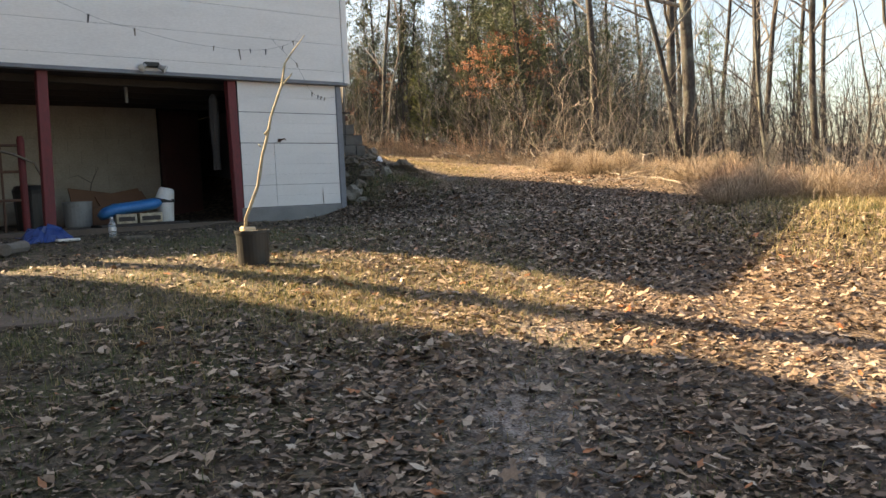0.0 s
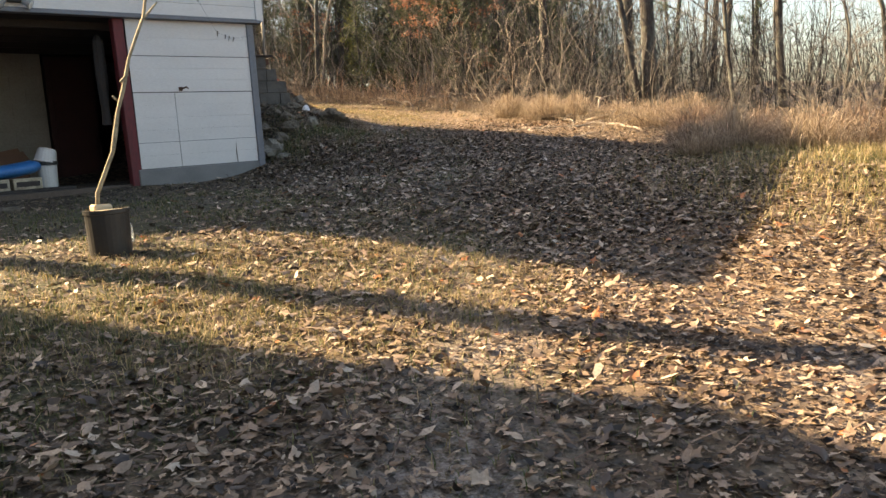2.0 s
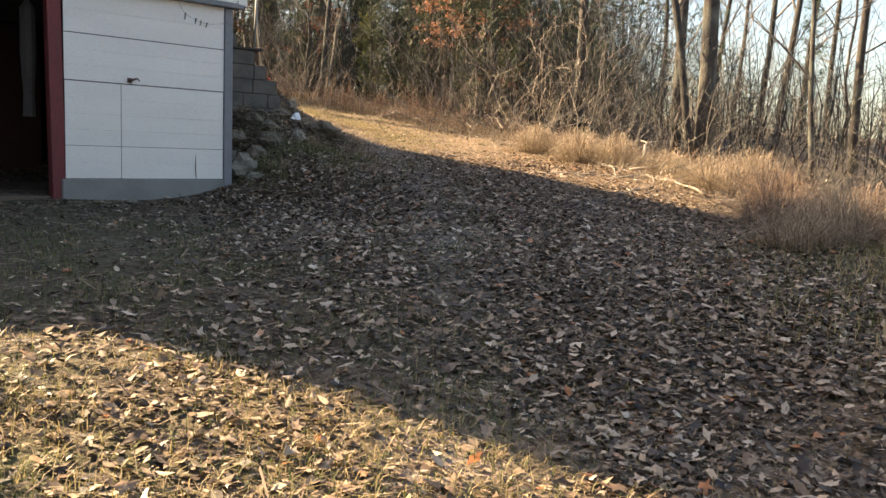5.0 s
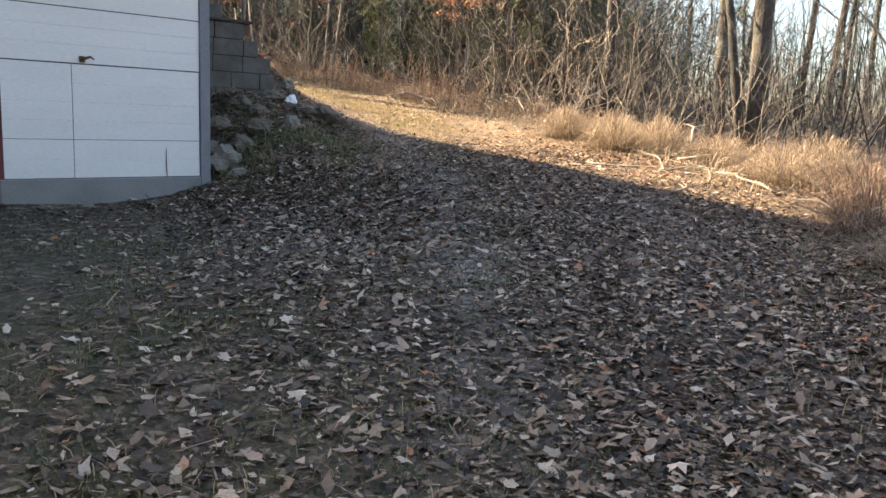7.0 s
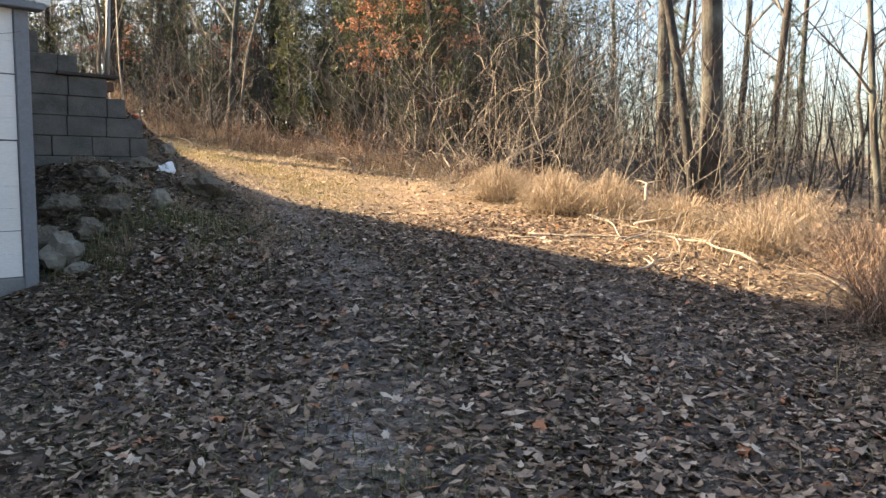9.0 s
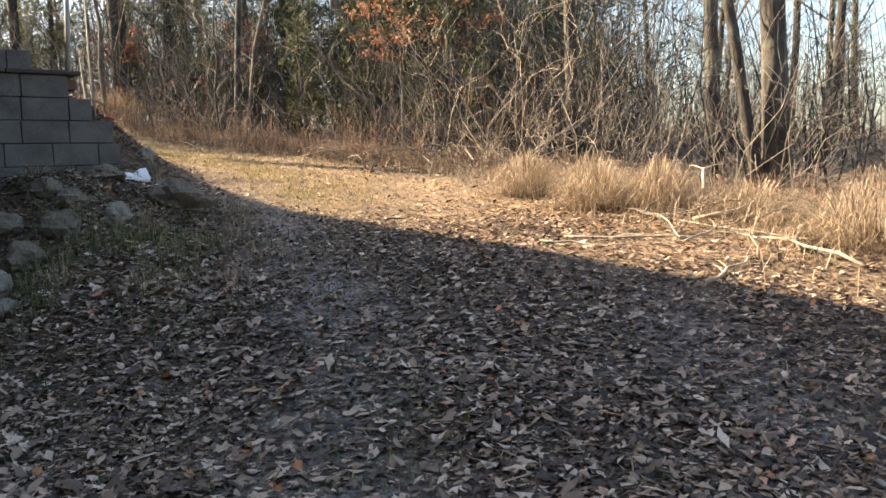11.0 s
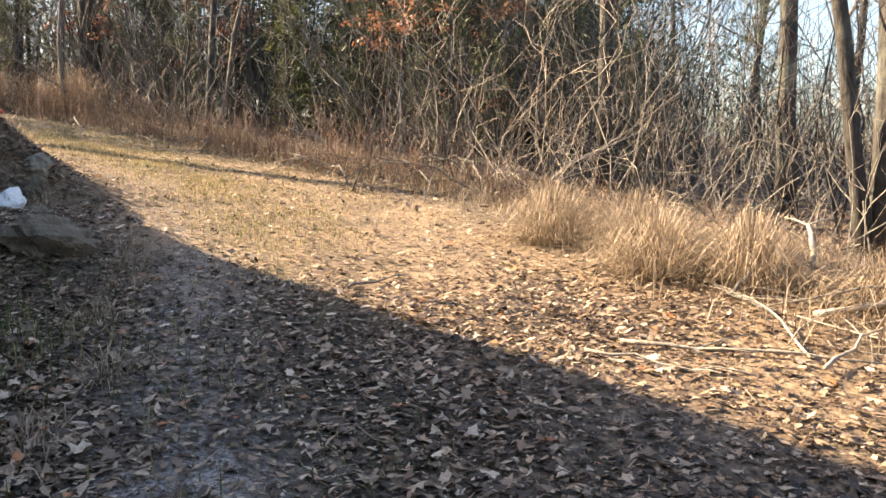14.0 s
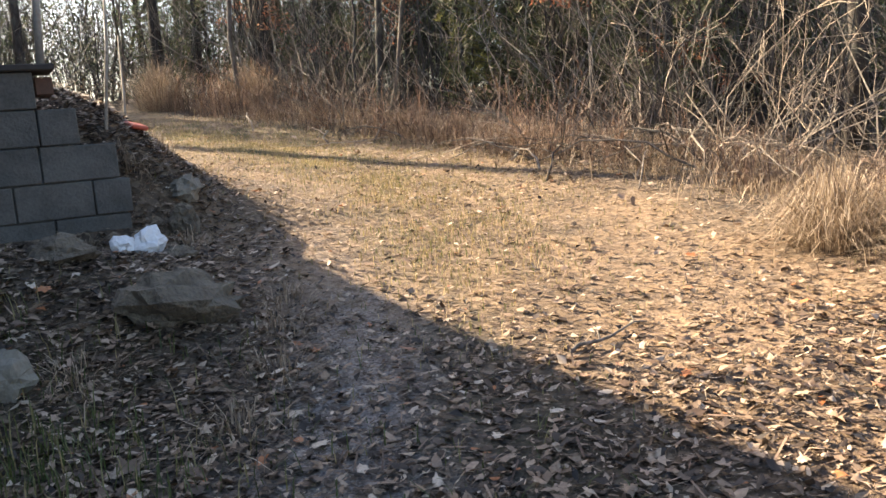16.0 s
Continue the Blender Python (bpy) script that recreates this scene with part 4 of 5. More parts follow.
def litter_mask(x, y):
    d = 0.16 + 0.5 * bell(x, y, 4.6, 4.6, 2.0, 1.8) + 0.84 * np.exp(-(from_line(x, y, WALKED) / 2.3) ** 4)
    d = d * (1.0 - 0.6 * drive_mask(x, y) * worn_patch(x, y))
    d = d * (0.55 + 0.45 * patchy(x, y, 1.1)) * (1 - 0.45 * grass_mask(x, y))
    d = d * (1 - 0.6 * smooth(8.6, 10.2, y) * (1 - smooth(2.4, 3.6, x))) * (1 - 0.62 * clay_sun_mask(x, y) * smooth(11.5, 13.5, y))
    d = d * (1 - 0.62 * bell(x, y, 1.0, 8.6, 1.8, 1.7)) * (1 - 0.4 * smooth(11.0, 12.5, y) * smooth(6.0, 6.8, x))
    return np.clip(d * clear_of_barn(x, y), 0, 1)


CRUMBS = [([(-0.5, -0.1, 0), (0.1, -0.3, 0.12), (0.5, 0.05, 0.02), (-0.05, 0.32, 0.15)], [(0, 1, 2), (0, 2, 3)]), ([(-0.5, 0, 0.1), (0.2, -0.18, 0), (0.5, 0.1, 0.14), (0.0, 0.2, 0.02)], [(0, 1, 2), (0, 2, 3)])]
scatter("leaf_litter", 29000, litter_mask, LEAVES, LEAF, 1, (-6, 5, 1.5, 12.3), (0.025, 0.108), "brown curled fallen leaves covering the yard", (0.004, 0.022), 0.24)
scatter("leaf_litter", 38000, litter_mask, LEAVES, LEAF, 2, (1.5, 12, 5.5, 24), (0.022, 0.088), "brown curled fallen leaves covering the drive", (0.003, 0.016), 0.2)
scatter("leaf_litter", 6000, lambda x, y: 1.0 + 0 * x, LEAVES, LEAF, 3, (8.5, 22, 3, 30), (0.05, 0.15), "brown fallen leaves on the woodland floor")
scatter("leaf_crumbs", 105000, litter_mask, CRUMBS, CHAFF, 4, (-6, 5, 1.5, 12.3), (0.016, 0.07), "broken dark leaf pieces covering the yard", (0.0, 0.014), 0.25)
scatter("leaf_crumbs", 110000, lambda x, y: litter_mask(x, y) * (1 - 0.6 * smooth(11.5, 13.0, y) * smooth(6.0, 6.8, x)), CRUMBS, CHAFF, 7, (1.5, 12, 5.5, 24), (0.016, 0.065), "broken dark leaf pieces covering the drive", (0.0, 0.014), 0.25)


STRAW_BIT = [([(-0.5, -0.03, 0), (0.5, -0.025, 0.03), (0.45, 0.03, 0.02), (-0.48, 0.03, 0.01)], [(0, 1, 2), (0, 2, 3)]), ([(-0.5, -0.02, 0), (0.0, 0.08, 0.04), (0.5, 0.0, 0.02), (0.0, 0.12, 0.03)], [(0, 1, 3), (1, 2, 3)])]
scatter("plant_debris", 60000, lambda x, y: clear_of_barn(x, y) * (0.25 + 0.75 * np.exp(-(from_line(x, y, WALKED) / 2.4) ** 4)), STRAW_BIT, WEED, 5, (-6, 12, 1.5, 24), (0.025, 0.13), "fine dead stalks and crumbled leaves on the ground", (0.004, 0.02), 0.2)
scatter("plant_debris", 42000, lambda x, y: clay_sun_mask(x, y), STRAW_BIT, STRAW, 6, (0, 12, 2.5, 24), (0.02, 0.09), "fine straw trodden into the drive", (0.003, 0.012), 0.15)


def sward(name, count, mask, box, h0, h1, w, mat, seed, label, lean=0.6):
    rs, rng, mb, n = np.random.RandomState(seed), random.Random(seed), MB(), 0
    while n < count:
        x, y = rs.uniform(box[0], box[1], 4000), rs.uniform(box[2], box[3], 4000)
        keep = rs.rand(4000) < mask(x, y)
        x, y = x[keep][: count - n], y[keep][: count - n]
        roots = iter(zip(x, y, height(x, y)))
        blades(mb, rng, len(x), lambda: next(roots), h0, h1, w, lean)
        n += len(x)
    return solo(name, mb, mat, label, "grass", kind="stuff")


sward("grass", 27000, lambda x, y: grass_mask(x, y) * patchy(x, y, 2.1) * clear_of_barn(x, y), (-5, 8, 2.5, 14.5), 0.02, 0.06, 0.0022, GRASS, 11, "short green and dry grass between fallen leaves", 1.5)
sward("grass", 9000, lambda x, y: (bell(x, y, -0.6, 6.6, 1.6, 0.9) + 0.6 * bell(x, y, 0.3, 5.6, 1.2, 0.7)) * patchy(x, y, 2.4), (-4, 3, 4.0, 9), 0.02, 0.07, 0.0022, BANKGRASS, 16, "yellow-green grass between leaves in the sun", 1.9)
sward("grass", 7000, lambda x, y: bell(x, y, 5.2, 5.0, 1.7, 1.3), (3, 9, 2.5, 8.5), 0.03, 0.13, 0.003, BANKGRASS, 12, "matted yellow-green grass on the sunny bank", 1.1)


sward("grass", 16000, lambda x, y: smooth(12.0, 14.5, y) * np.exp(-(from_line(x + 0.75, y - 0.45, TRACK_2) / 0.5) ** 2) * patchy(x, y, 2.3) + 0.55 * bell(x, y, 8.3, 18.5, 1.5, 4.0) * patchy(x, y, 2.9), (4.5, 10.5, 11.0, 24), 0.02, 0.06, 0.0028, BANKGRASS, 14, "short yellowed grass down the middle of the drive")
sward("grass", 1800, lambda x, y: bell(x, y, 4.35, 12.2, 0.75, 0.9) * patchy(x, y, 2.7), (3.5, 6, 10.5, 14.5), 0.05, 0.14, 0.0024, GRASS, 15, "green grass growing among the stones of the bank")


def verge_mask(x, y):
    e = np.interp(y, [2, 4, 6, 8, 10, 12, 14, 17, 20, 23], [9.0, 6.2, 5.6, 6.9, 8.0, 8.8, 9.7, 9.8, 9.6, 9.0])
    return np.exp(-((x - e - 0.7) / 0.7) ** 2) * (0.35 + 0.65 * patchy(x, y, 1.7))


sward("dry_grass", 15000, lambda x, y: verge_mask(x, y) * np.where(y < 9.0, 0.15, 1.0), (5, 12, 2.5, 24), 0.06, 0.26, 0.0028, STRAW, 13, "straw-coloured dead grass along the verge", 1.3)


def weed_clump(mb, rng, x, y, h, stems, spread):
    """Thin forked stalks fanning out of one root."""
    for _ in range(stems):
        px, py = x + rng.gauss(0, 0.1), y + rng.gauss(0, 0.1)
        z = hz(px, py) - 0.03
        hh, a, q = h * rng.uniform(0.5, 1.1), rng.uniform(0, 6.283), rng.random() * spread
        side = Vector((-math.sin(a), math.cos(a), 0)) * rng.uniform(0.0016, 0.0034)
        p0 = Vector((px, py, z))
        p1 = p0 + Vector((math.cos(a) * q * 0.35 * hh, math.sin(a) * q * 0.35 * hh, hh * 0.55))
        p2 = p0 + Vector((math.cos(a) * q * hh, math.sin(a) * q * hh, hh * (1 - 0.25 * q)))
        mb.add([p0 - side, p0 + side, p1 + side, p1 - side, p2], [(0, 1, 2, 3), (3, 2, 4)])
        for k in range(rng.randrange(3, 8)):
            s = rng.uniform(0.35, 1.0)
            p = p1.lerp(p2, s) if rng.random() < 0.75 else p0.lerp(p1, s)
            b = rng.uniform(0, 6.283)
            e = p + Vector((math.cos(b) * 0.1, math.sin(b) * 0.1, rng.uniform(0.02, 0.16))) * rng.uniform(0.5, 1.4)
            w = Vector((-math.sin(b), math.cos(b), 0.3)) * rng.uniform(0.002, 0.0045)
            mb.add([p - w, p + w, e], [(0, 1, 2)])


def weed_strip():
    """Dead stalks in front of the trees, in uneven clumps."""
    rng = random.Random(33)
    mb, red = MB(), MB()
    n = 0
    while n < 360:
        y = rng.uniform(3, 27)
        thick = 0.2 + 0.8 * float(patchy(0.9 * y, 1.7 * y, 1.3))
        if rng.random() > thick:
            continue
        x = wood_edge(y) + abs(rng.gauss(0, 0.6)) - 0.35 if y < 25.5 else rng.uniform(4, 10.5)
        tall = 0.34 + 0.46 * float(patchy(x, y, 0.9)) if y > 14 else 0.38
        weed_clump(mb, rng, x, y, tall * rng.uniform(0.45, 1.2), rng.randrange(6, 13), rng.uniform(0.3, 1.0))
        n += 1
    for i in range(34):
        weed_clump(red, rng, rng.gauss(9.3, 0.5), rng.gauss(24.6, 0.6), rng.uniform(0.7, 1.25), 12, 0.7)
    for i in range(22):
        y = rng.uniform(15.5, 20)
        weed_clump(red, rng, wood_edge(y) + rng.uniform(-0.2, 0.9), y, rng.uniform(0.5, 0.95), 10, 0.45)
    solo("dead_weeds", mb, WEED, "brown dead weed stalks before the trees", "weeds", kind="stuff")
    solo("dead_weeds", red, REDWEED, "reddish-tan dead weeds at the end of the drive", "weeds", kind="stuff")


weed_strip()


def tuft(x, y, h, r, n, seed, mat=None):
    """A domed clump of arching blades."""
    rng = random.Random(seed)
    mb = MB()
    for _ in range(n):
        a, q = rng.uniform(0, 6.283), rng.random() ** 0.7
        px, py = x + math.cos(a) * q * r * 0.45, y + math.sin(a) * q * r * 0.45
        z = hz(px, py) - 0.02
        b = a + rng.gauss(0, 0.7)
        hh, out = h * (1.05 - 0.45 * q) * rng.uniform(0.3, 1.15), r * rng.uniform(0.1, 0.95) * (0.3 + q)
        dx, dy, w = math.cos(b), math.sin(b), rng.uniform(0.0011, 0.0024)
        wx, wy = -dy * w, dx * w
        k = rng.uniform(0.1, 1.25) * rng.uniform(0.5, 1.0)
        p1, p2, p3 = (px + dx * out * 0.2, py + dy * out * 0.2, z + hh * 0.6), (px + dx * out * 0.6, py + dy * out * 0.6, z + hh * (1 - 0.1 * k)), (px + dx * out * 1.2, py + dy * out * 1.2, z + hh * (1 - 0.75 * k))
        mb.add([(px - wx, py - wy, z), (px + wx, py + wy, z), (p1[0] + wx, p1[1] + wy, p1[2]), (p1[0] - wx, p1[1] - wy, p1[2]), (p2[0] + wx, p2[1] + wy, p2[2]), (p2[0] - wx, p2[1] - wy, p2[2]), p3], [(0, 1, 2, 3), (3, 2, 4, 5), (5, 4, 6)])
    solo("grass_clump", mb, mat or STRAW, "clump of brown dead weeds, coloured darker for the shaded verge" if mat else "clump of tall straw-coloured dead grass", "grass clump", "dead grass clumps")


for i, (x, y, h, r, n) in enumerate([(8.72, 12.5, 0.45, 0.48, 900), (8.4, 11.4, 0.42, 0.55, 900), (8.55, 10.85, 0.46, 0.48, 800), (8.65, 10.1, 0.32, 0.6, 700), (9.0, 11.9, 0.4, 0.5, 500), (8.1, 9.1, 0.4, 0.7, 600), (9.6, 9.4, 0.5, 0.7, 600),
                                   (7.9, 8.2, 0.45, 0.6, 600), (6.3, 6.9, 0.5, 0.7, 700), (6.2, 6.0, 0.5, 0.7, 700), (5.6, 6.9, 0.35, 0.6, 500), (6.6, 7.6, 0.45, 0.7, 600), (5.9, 4.4, 0.5, 0.7, 600), (7.5, 8.0, 0.45, 0.6, 600), (7.2, 7.0, 0.5, 0.6, 600), (7.4, 6.0, 0.55, 0.6, 600), (6.9, 5.0, 0.6, 0.7, 700), (8.2, 5.6, 0.7, 0.8, 700), (7.6, 4.2, 0.7, 0.8, 700), (9.6, 24.6, 0.9, 0.9, 800), (8.2, 25.6, 0.9, 0.9, 800)]):
    # weed brown on this stretch of verge also paints in its shade
    tuft(x, y, h, r, int(n * 1.7), 60 + i, WEED if 6.4 < x < 8.3 and 5.5 < y < 8.6 else None)

for i, (x, y) in enumerate([(5.9, 13.35), (5.75, 13.1), (5.35, 12.35), (5.1, 11.7), (4.7, 11.3), (5.6, 12.7), (4.95, 12.9), (4.6, 14.1), (5.2, 14.5), (5.75, 14.4), (4.3, 11.6), (5.6, 15.0), (5.9, 15.5), (4.1, 12.2), (5.3, 16.0), (5.0, 15.4)]):
    tuft(x, y, 0.13, 0.3, 120, 160 + i)


# ---- things in the yard ----
def build_pot():
    x, y = -0.42, 7.62
    z = hz(x, y) - 0.015
    pot = thing("planter_bucket", (x, y, z), "black plastic bucket holding a bare sapling on the leaves", "planter")
    part("body", MB().lathe([(0.0, 0.0), (0.122, 0.0), (0.128, 0.01), (0.137, 0.27), (0.144, 0.275), (0.144, 0.3), (0.132, 0.3), (0.13, 0.26)], 28), BLACKPLASTIC, pot, smooth=False)
    part("soil", MB().lathe([(0.133, 0.288), (0.1, 0.293), (0.05, 0.297), (0.0, 0.298)], 20), PRINT, pot, "pale dry soil")
    part("wedge", MB().slab(-0.08, 0.03, 0.28, 0.05, 0.1, 0.33, 0.012, pose(0, 0, 0, 0, 4, 12)), PEGPALE, pot, "pale wooden block wedging the stem")
    stem = [(-0.04, 0.05, 0.24), (-0.02, 0.06, 0.4), (0.12, 0.09, 0.66), (0.15, 0.1, 0.76), (0.2, 0.13, 0.92), (0.26, 0.15, 1.06), (0.34, 0.19, 1.27), (0.45, 0.25, 1.46), (0.51, 0.28, 1.56)]
    part("stem", MB().tube(stem, [0.015, 0.014, 0.013, 0.016, 0.012, 0.0135, 0.0105, 0.011, 0.0105], 8), SAPLING, pot, "crooked yellow-brown sapling stem", smooth=True)
    part("twig", MB().tube([(0.51, 0.28, 1.56), (0.565, 0.3, 1.76), (0.66, 0.3, 1.88), (0.8, 0.33, 2.03)], [0.012, 0.009, 0.007, 0.004], 6), SAPLING, pot)
    part("twig", MB().tube([(0.51, 0.28, 1.55), (0.57, 0.29, 1.61), (0.63, 0.3, 1.67)], [0.009, 0.008, 0.006], 6), SAPLING, pot)
    part("twig", MB().tube([(0.25, 0.16, 1.11), (0.29, 0.16, 1.15), (0.31, 0.16, 1.16)], [0.01, 0.008, 0.007], 6), SAPLING, pot)
    part("twig", MB().tube([(0.2, 0.14, 1.0), (0.18, 0.14, 1.02)], [0.008, 0.006], 6), SAPLING, pot)
    jug = thing("jug", (-0.24, 7.86, hz(-0.24, 7.86)), "cloudy plastic jug standing behind the bucket", "jug")
    part("body", MB().lathe([(0.0, 0.0), (0.06, 0.0), (0.066, 0.02), (0.066, 0.13), (0.03, 0.18), (0.02, 0.2), (0.0, 0.2)], 16), CLEAR, jug, smooth=True)
    part("cap", MB().lathe([(0.022, 0.198), (0.022, 0.215), (0.0, 0.216)], 12), WHITEPLASTIC, jug)


PEGPALE = worn("pale_wood", (0.62, 0.5, 0.33), (0.4, 0.3, 0.18), 8, 70, 0.75)
build_pot()


def build_bay_clutter():
    f = FLOOR
    solo("plank", MB().slab(-0.1, 12.75, f, 1.12, 13.25, f + 0.035, 0.005), DARKWOOD, "dark old plank lying on the dirt floor", "plank")
    can = thing("bucket", (0.9, 13.05, f + 0.035), "white plastic bucket with an upturned tub on it", "bucket")
    part("body", MB().lathe([(0.0, 0.0), (0.1, 0.0), (0.105, 0.02), (0.118, 0.27), (0.125, 0.275), (0.125, 0.295), (0.0, 0.295)], 22), WHITEPLASTIC, can)
    part("bag", MB().lathe([(0.128, 0.3), (0.132, 0.27), (0.129, 0.315), (0.0, 0.325)], 17), BLACKPLASTIC, can, "black bag folded over the rim")
    tub = MB().lathe([(0.135, 0.0), (0.128, 0.02), (0.11, 0.13), (0.09, 0.165), (0.0, 0.175)], 20)
    tub.v = [tuple(pose(-0.01, 0, 0.315, 3, 14, 0) @ Vector(p)) for p in tub.v]
    part("tub", tub, WHITEPLASTIC, can, "upturned white tub")
    box = thing("carton", (0.0, 0, 0), "printed carton on the plank under a blue lid", "carton", "cartons")
    for x0, x1 in ((0.12, 0.4), (0.44, 0.76)):
        part("case", MB().slab(x0, 12.82, f + 0.037, x1, 13.12, f + 0.17, 0.006), PRINT, box)
        part("label_band", MB().slab(x0 + 0.03, 12.812, f + 0.07, x1 - 0.03, 12.821, f + 0.13, 0.001), DARKWOOD, box, "dark printed panel")
    pool = MB().tube([(-0.04, 12.98, f + 0.14), (0.03, 12.98, f + 0.19), (0.15, 12.98, f + 0.235), (0.3, 12.98, f + 0.25), (0.5, 12.98, f + 0.268), (0.7, 12.98, f + 0.3), (0.78, 12.98, f + 0.312)], [0.05, 0.08, 0.086, 0.08, 0.084, 0.08, 0.05], 12)
    pool.v = [(x, 12.98 + (y - 12.98) * 2.3, z) for x, y, z in pool.v]
    solo("paddling_pool", pool, BLUE, "bright blue folded plastic paddling pool sagging over cartons", "paddling pool", smooth=True)
    rng = random.Random(4)
    heap = MB()
    for x0, x1, y, z0, t in ((-0.10, 0.55, 14.25, 0.4, 8), (0.30, 1.00, 14.20, 0.36, -9), (0.50, 1.12, 14.35, 0.3, -14), (0.05, 0.80, 14.45, 0.3, 8)):
        heap.slab(x0 - (x0 + x1) / 2, -0.18, -0.01, x1 - (x0 + x1) / 2, 0.18, 0.012, 0.004, pose((x0 + x1) / 2, y, f + z0, 52, t, 8))
    heap.slab(0.05, 14.1, f, 1.0, 14.6, f + 0.3, 0.03)
    solo("cardboard", heap, CARD, "slumped brown cardboard sheets and box", "cardboard")
    solo("tub", MB().lathe([(0.0, 0.0), (0.17, 0.0), (0.185, 0.02), (0.2, 0.36), (0.21, 0.37), (0.2, 0.38), (0.185, 0.37), (0.17, 0.3), (0.0, 0.3)], 22, (-0.08, 13.9, f)), GREYTUB, "dented grey metal tub", "tub")
    solo("pale_box", MB().slab(-0.6, 14.5, f, -0.1, 14.9, f + 0.46, 0.01), CREAM, "dusty pale box against the wall", "box")
    solo("bare_branch", MB().tube([(0.2, 14.4, f + 0.28), (0.3, 14.45, f + 0.66), (0.4, 14.4, f + 0.9)], [0.012, 0.009, 0.003], 5).tube([(0.3, 14.45, f + 0.66), (0.1, 14.4, f + 0.78), (-0.05, 14.4, f + 0.74)], [0.007, 0.005, 0.002], 4), LOG, "dead twig poking out of the heap", "branch")
    bottle = thing("bottle", (-0.19, 12.02, hz(-0.19, 12.02)), "clear plastic water bottle with a pale label", "bottle")
    part("body", MB().lathe([(0.0, 0.0), (0.042, 0.0), (0.046, 0.012), (0.046, 0.15), (0.04, 0.175), (0.018, 0.215), (0.016, 0.232), (0.0, 0.232)], 16), CLEAR, bottle, smooth=True)
    part("wrapper", MB().lathe([(0.0475, 0.07), (0.0475, 0.125)], 16), WHITEPLASTIC, bottle)
    part("cap", MB().lathe([(0.018, 0.228), (0.018, 0.25), (0.0, 0.251)], 12), WHITEPLASTIC, bottle)
    solo("flat_stone", MB().slab(-0.2, 11.55, hz(0, 11.7) - 0.05, 0.15, 11.85, hz(0, 11.7) + 0.04, 0.025), ROCK, "flat pale stone at the bay's edge", "stone")
    # crumpled tarp
    tarp = MB()
    n = 11
    cx, cy = -0.98, 11.95
    for j in range(n):
        for i in range(n):
            u, v = i / (n - 1) * 2 - 1, j / (n - 1) * 2 - 1
            px, py = cx + 0.27 * u + 0.03 * rng.uniform(-1, 1), cy + 0.25 * v + 0.03 * rng.uniform(-1, 1)
            hh = max(0.0, 1 - u * u) * max(0.0, 1 - v * v)
            tarp.v.append((px, py, hz(px, py) + 0.012 + 0.19 * hh ** 0.7 * rng.uniform(0.6, 1.1)))
    tarp.f = [(j * n + i, j * n + i + 1, (j + 1) * n + i + 1, (j + 1) * n + i) for j in range(n - 1) for i in range(n - 1)]
    ob = solo("tarp", tarp, TARPBLUE, "crumpled dark blue tarp on the ground", "tarp")
    md = ob.modifiers.new("thick", "SOLIDIFY")
    md.thickness = 0.008
    px, py = -0.85, 11.55
    solo("paper_scrap", MB().slab(px - 0.13, py - 0.06, hz(px, py) + 0.01, px + 0.13, py + 0.07, hz(px, py) + 0.045, 0.012), WHITEPLASTIC, "pale paper bag lying beside the tarp", "litter")
    # railing and bin beside the bay
    rail = thing("railing", (-0.88, 13.38, f), "red post with rusty rails inside the bay", "railing")
    part("post", MB().lathe([(0.048, -0.02), (0.048, 1.22), (0.035, 1.27), (0.0, 1.28)], 12), REDPAINT, rail)
    for z in (1.15, 0.8, 0.42):
        part("bar", MB().tube([(-1.6, 0.02, z), (-0.02, 0, z)], [0.02, 0.02], 7), RUST, rail)
    for x in (-0.25, -0.6, -1.0):
        part("upright", MB().tube([(x, 0.03, 0.0), (x, 0.02, 1.15)], [0.016, 0.016], 6), RUST, rail)
    solo("branch", MB().tube([(-1.6, 13.2, 0.62), (-1.0, 13.28, 0.48), (-0.75, 13.3, 0.36), (-0.62, 13.35, 0.1), (-0.6, 13.35, -0.5)], [0.02, 0.018, 0.016, 0.014, 0.012], 6), LOG, "dead limb resting on the railing", "branch", smooth=True)
    solo("bin", MB().lathe([(0.0, 0.0), (0.2, 0.0), (0.23, 0.5), (0.24, 0.56), (0.2, 0.62), (0.0, 0.64)], 18, (-0.72, 13.75, f)), BLACKPLASTIC, "black lidded bin in the shade", "bin")
    solo("old_box", MB().slab(-2.2, 12.9, f, -1.5, 13.4, f + 0.35, 0.01), CREAM, "pale box in the shaded bay", "box")
    for k, (x, y, a) in enumerate(((-1.75, 10.9, 10), (-1.6, 10.65, -25), (-1.95, 10.7, 40))):
        m = pose(x, y, hz(x, y) + 0.06, 90, 0, a)
        lg = MB().tube([m @ Vector((0, 0, -0.35)), m @ Vector((0.01, 0, 0)), m @ Vector((0, 0, 0.35))], [0.07, 0.065, 0.06], 9)
        solo("log", lg, LOG, "short dark log lying in the yard", "log", "logs")
    m = pose(-2.45, 6.85, hz(-2.45, 6.85), 4, 0, -20)
    solo("paving_slab", MB().slab(-0.7, -0.3, -0.08, 0.75, 0.32, 0.012, 0.02, m), DIRTFLOOR, "pale concrete slab sunk in the leaves", "slab")


build_bay_clutter()


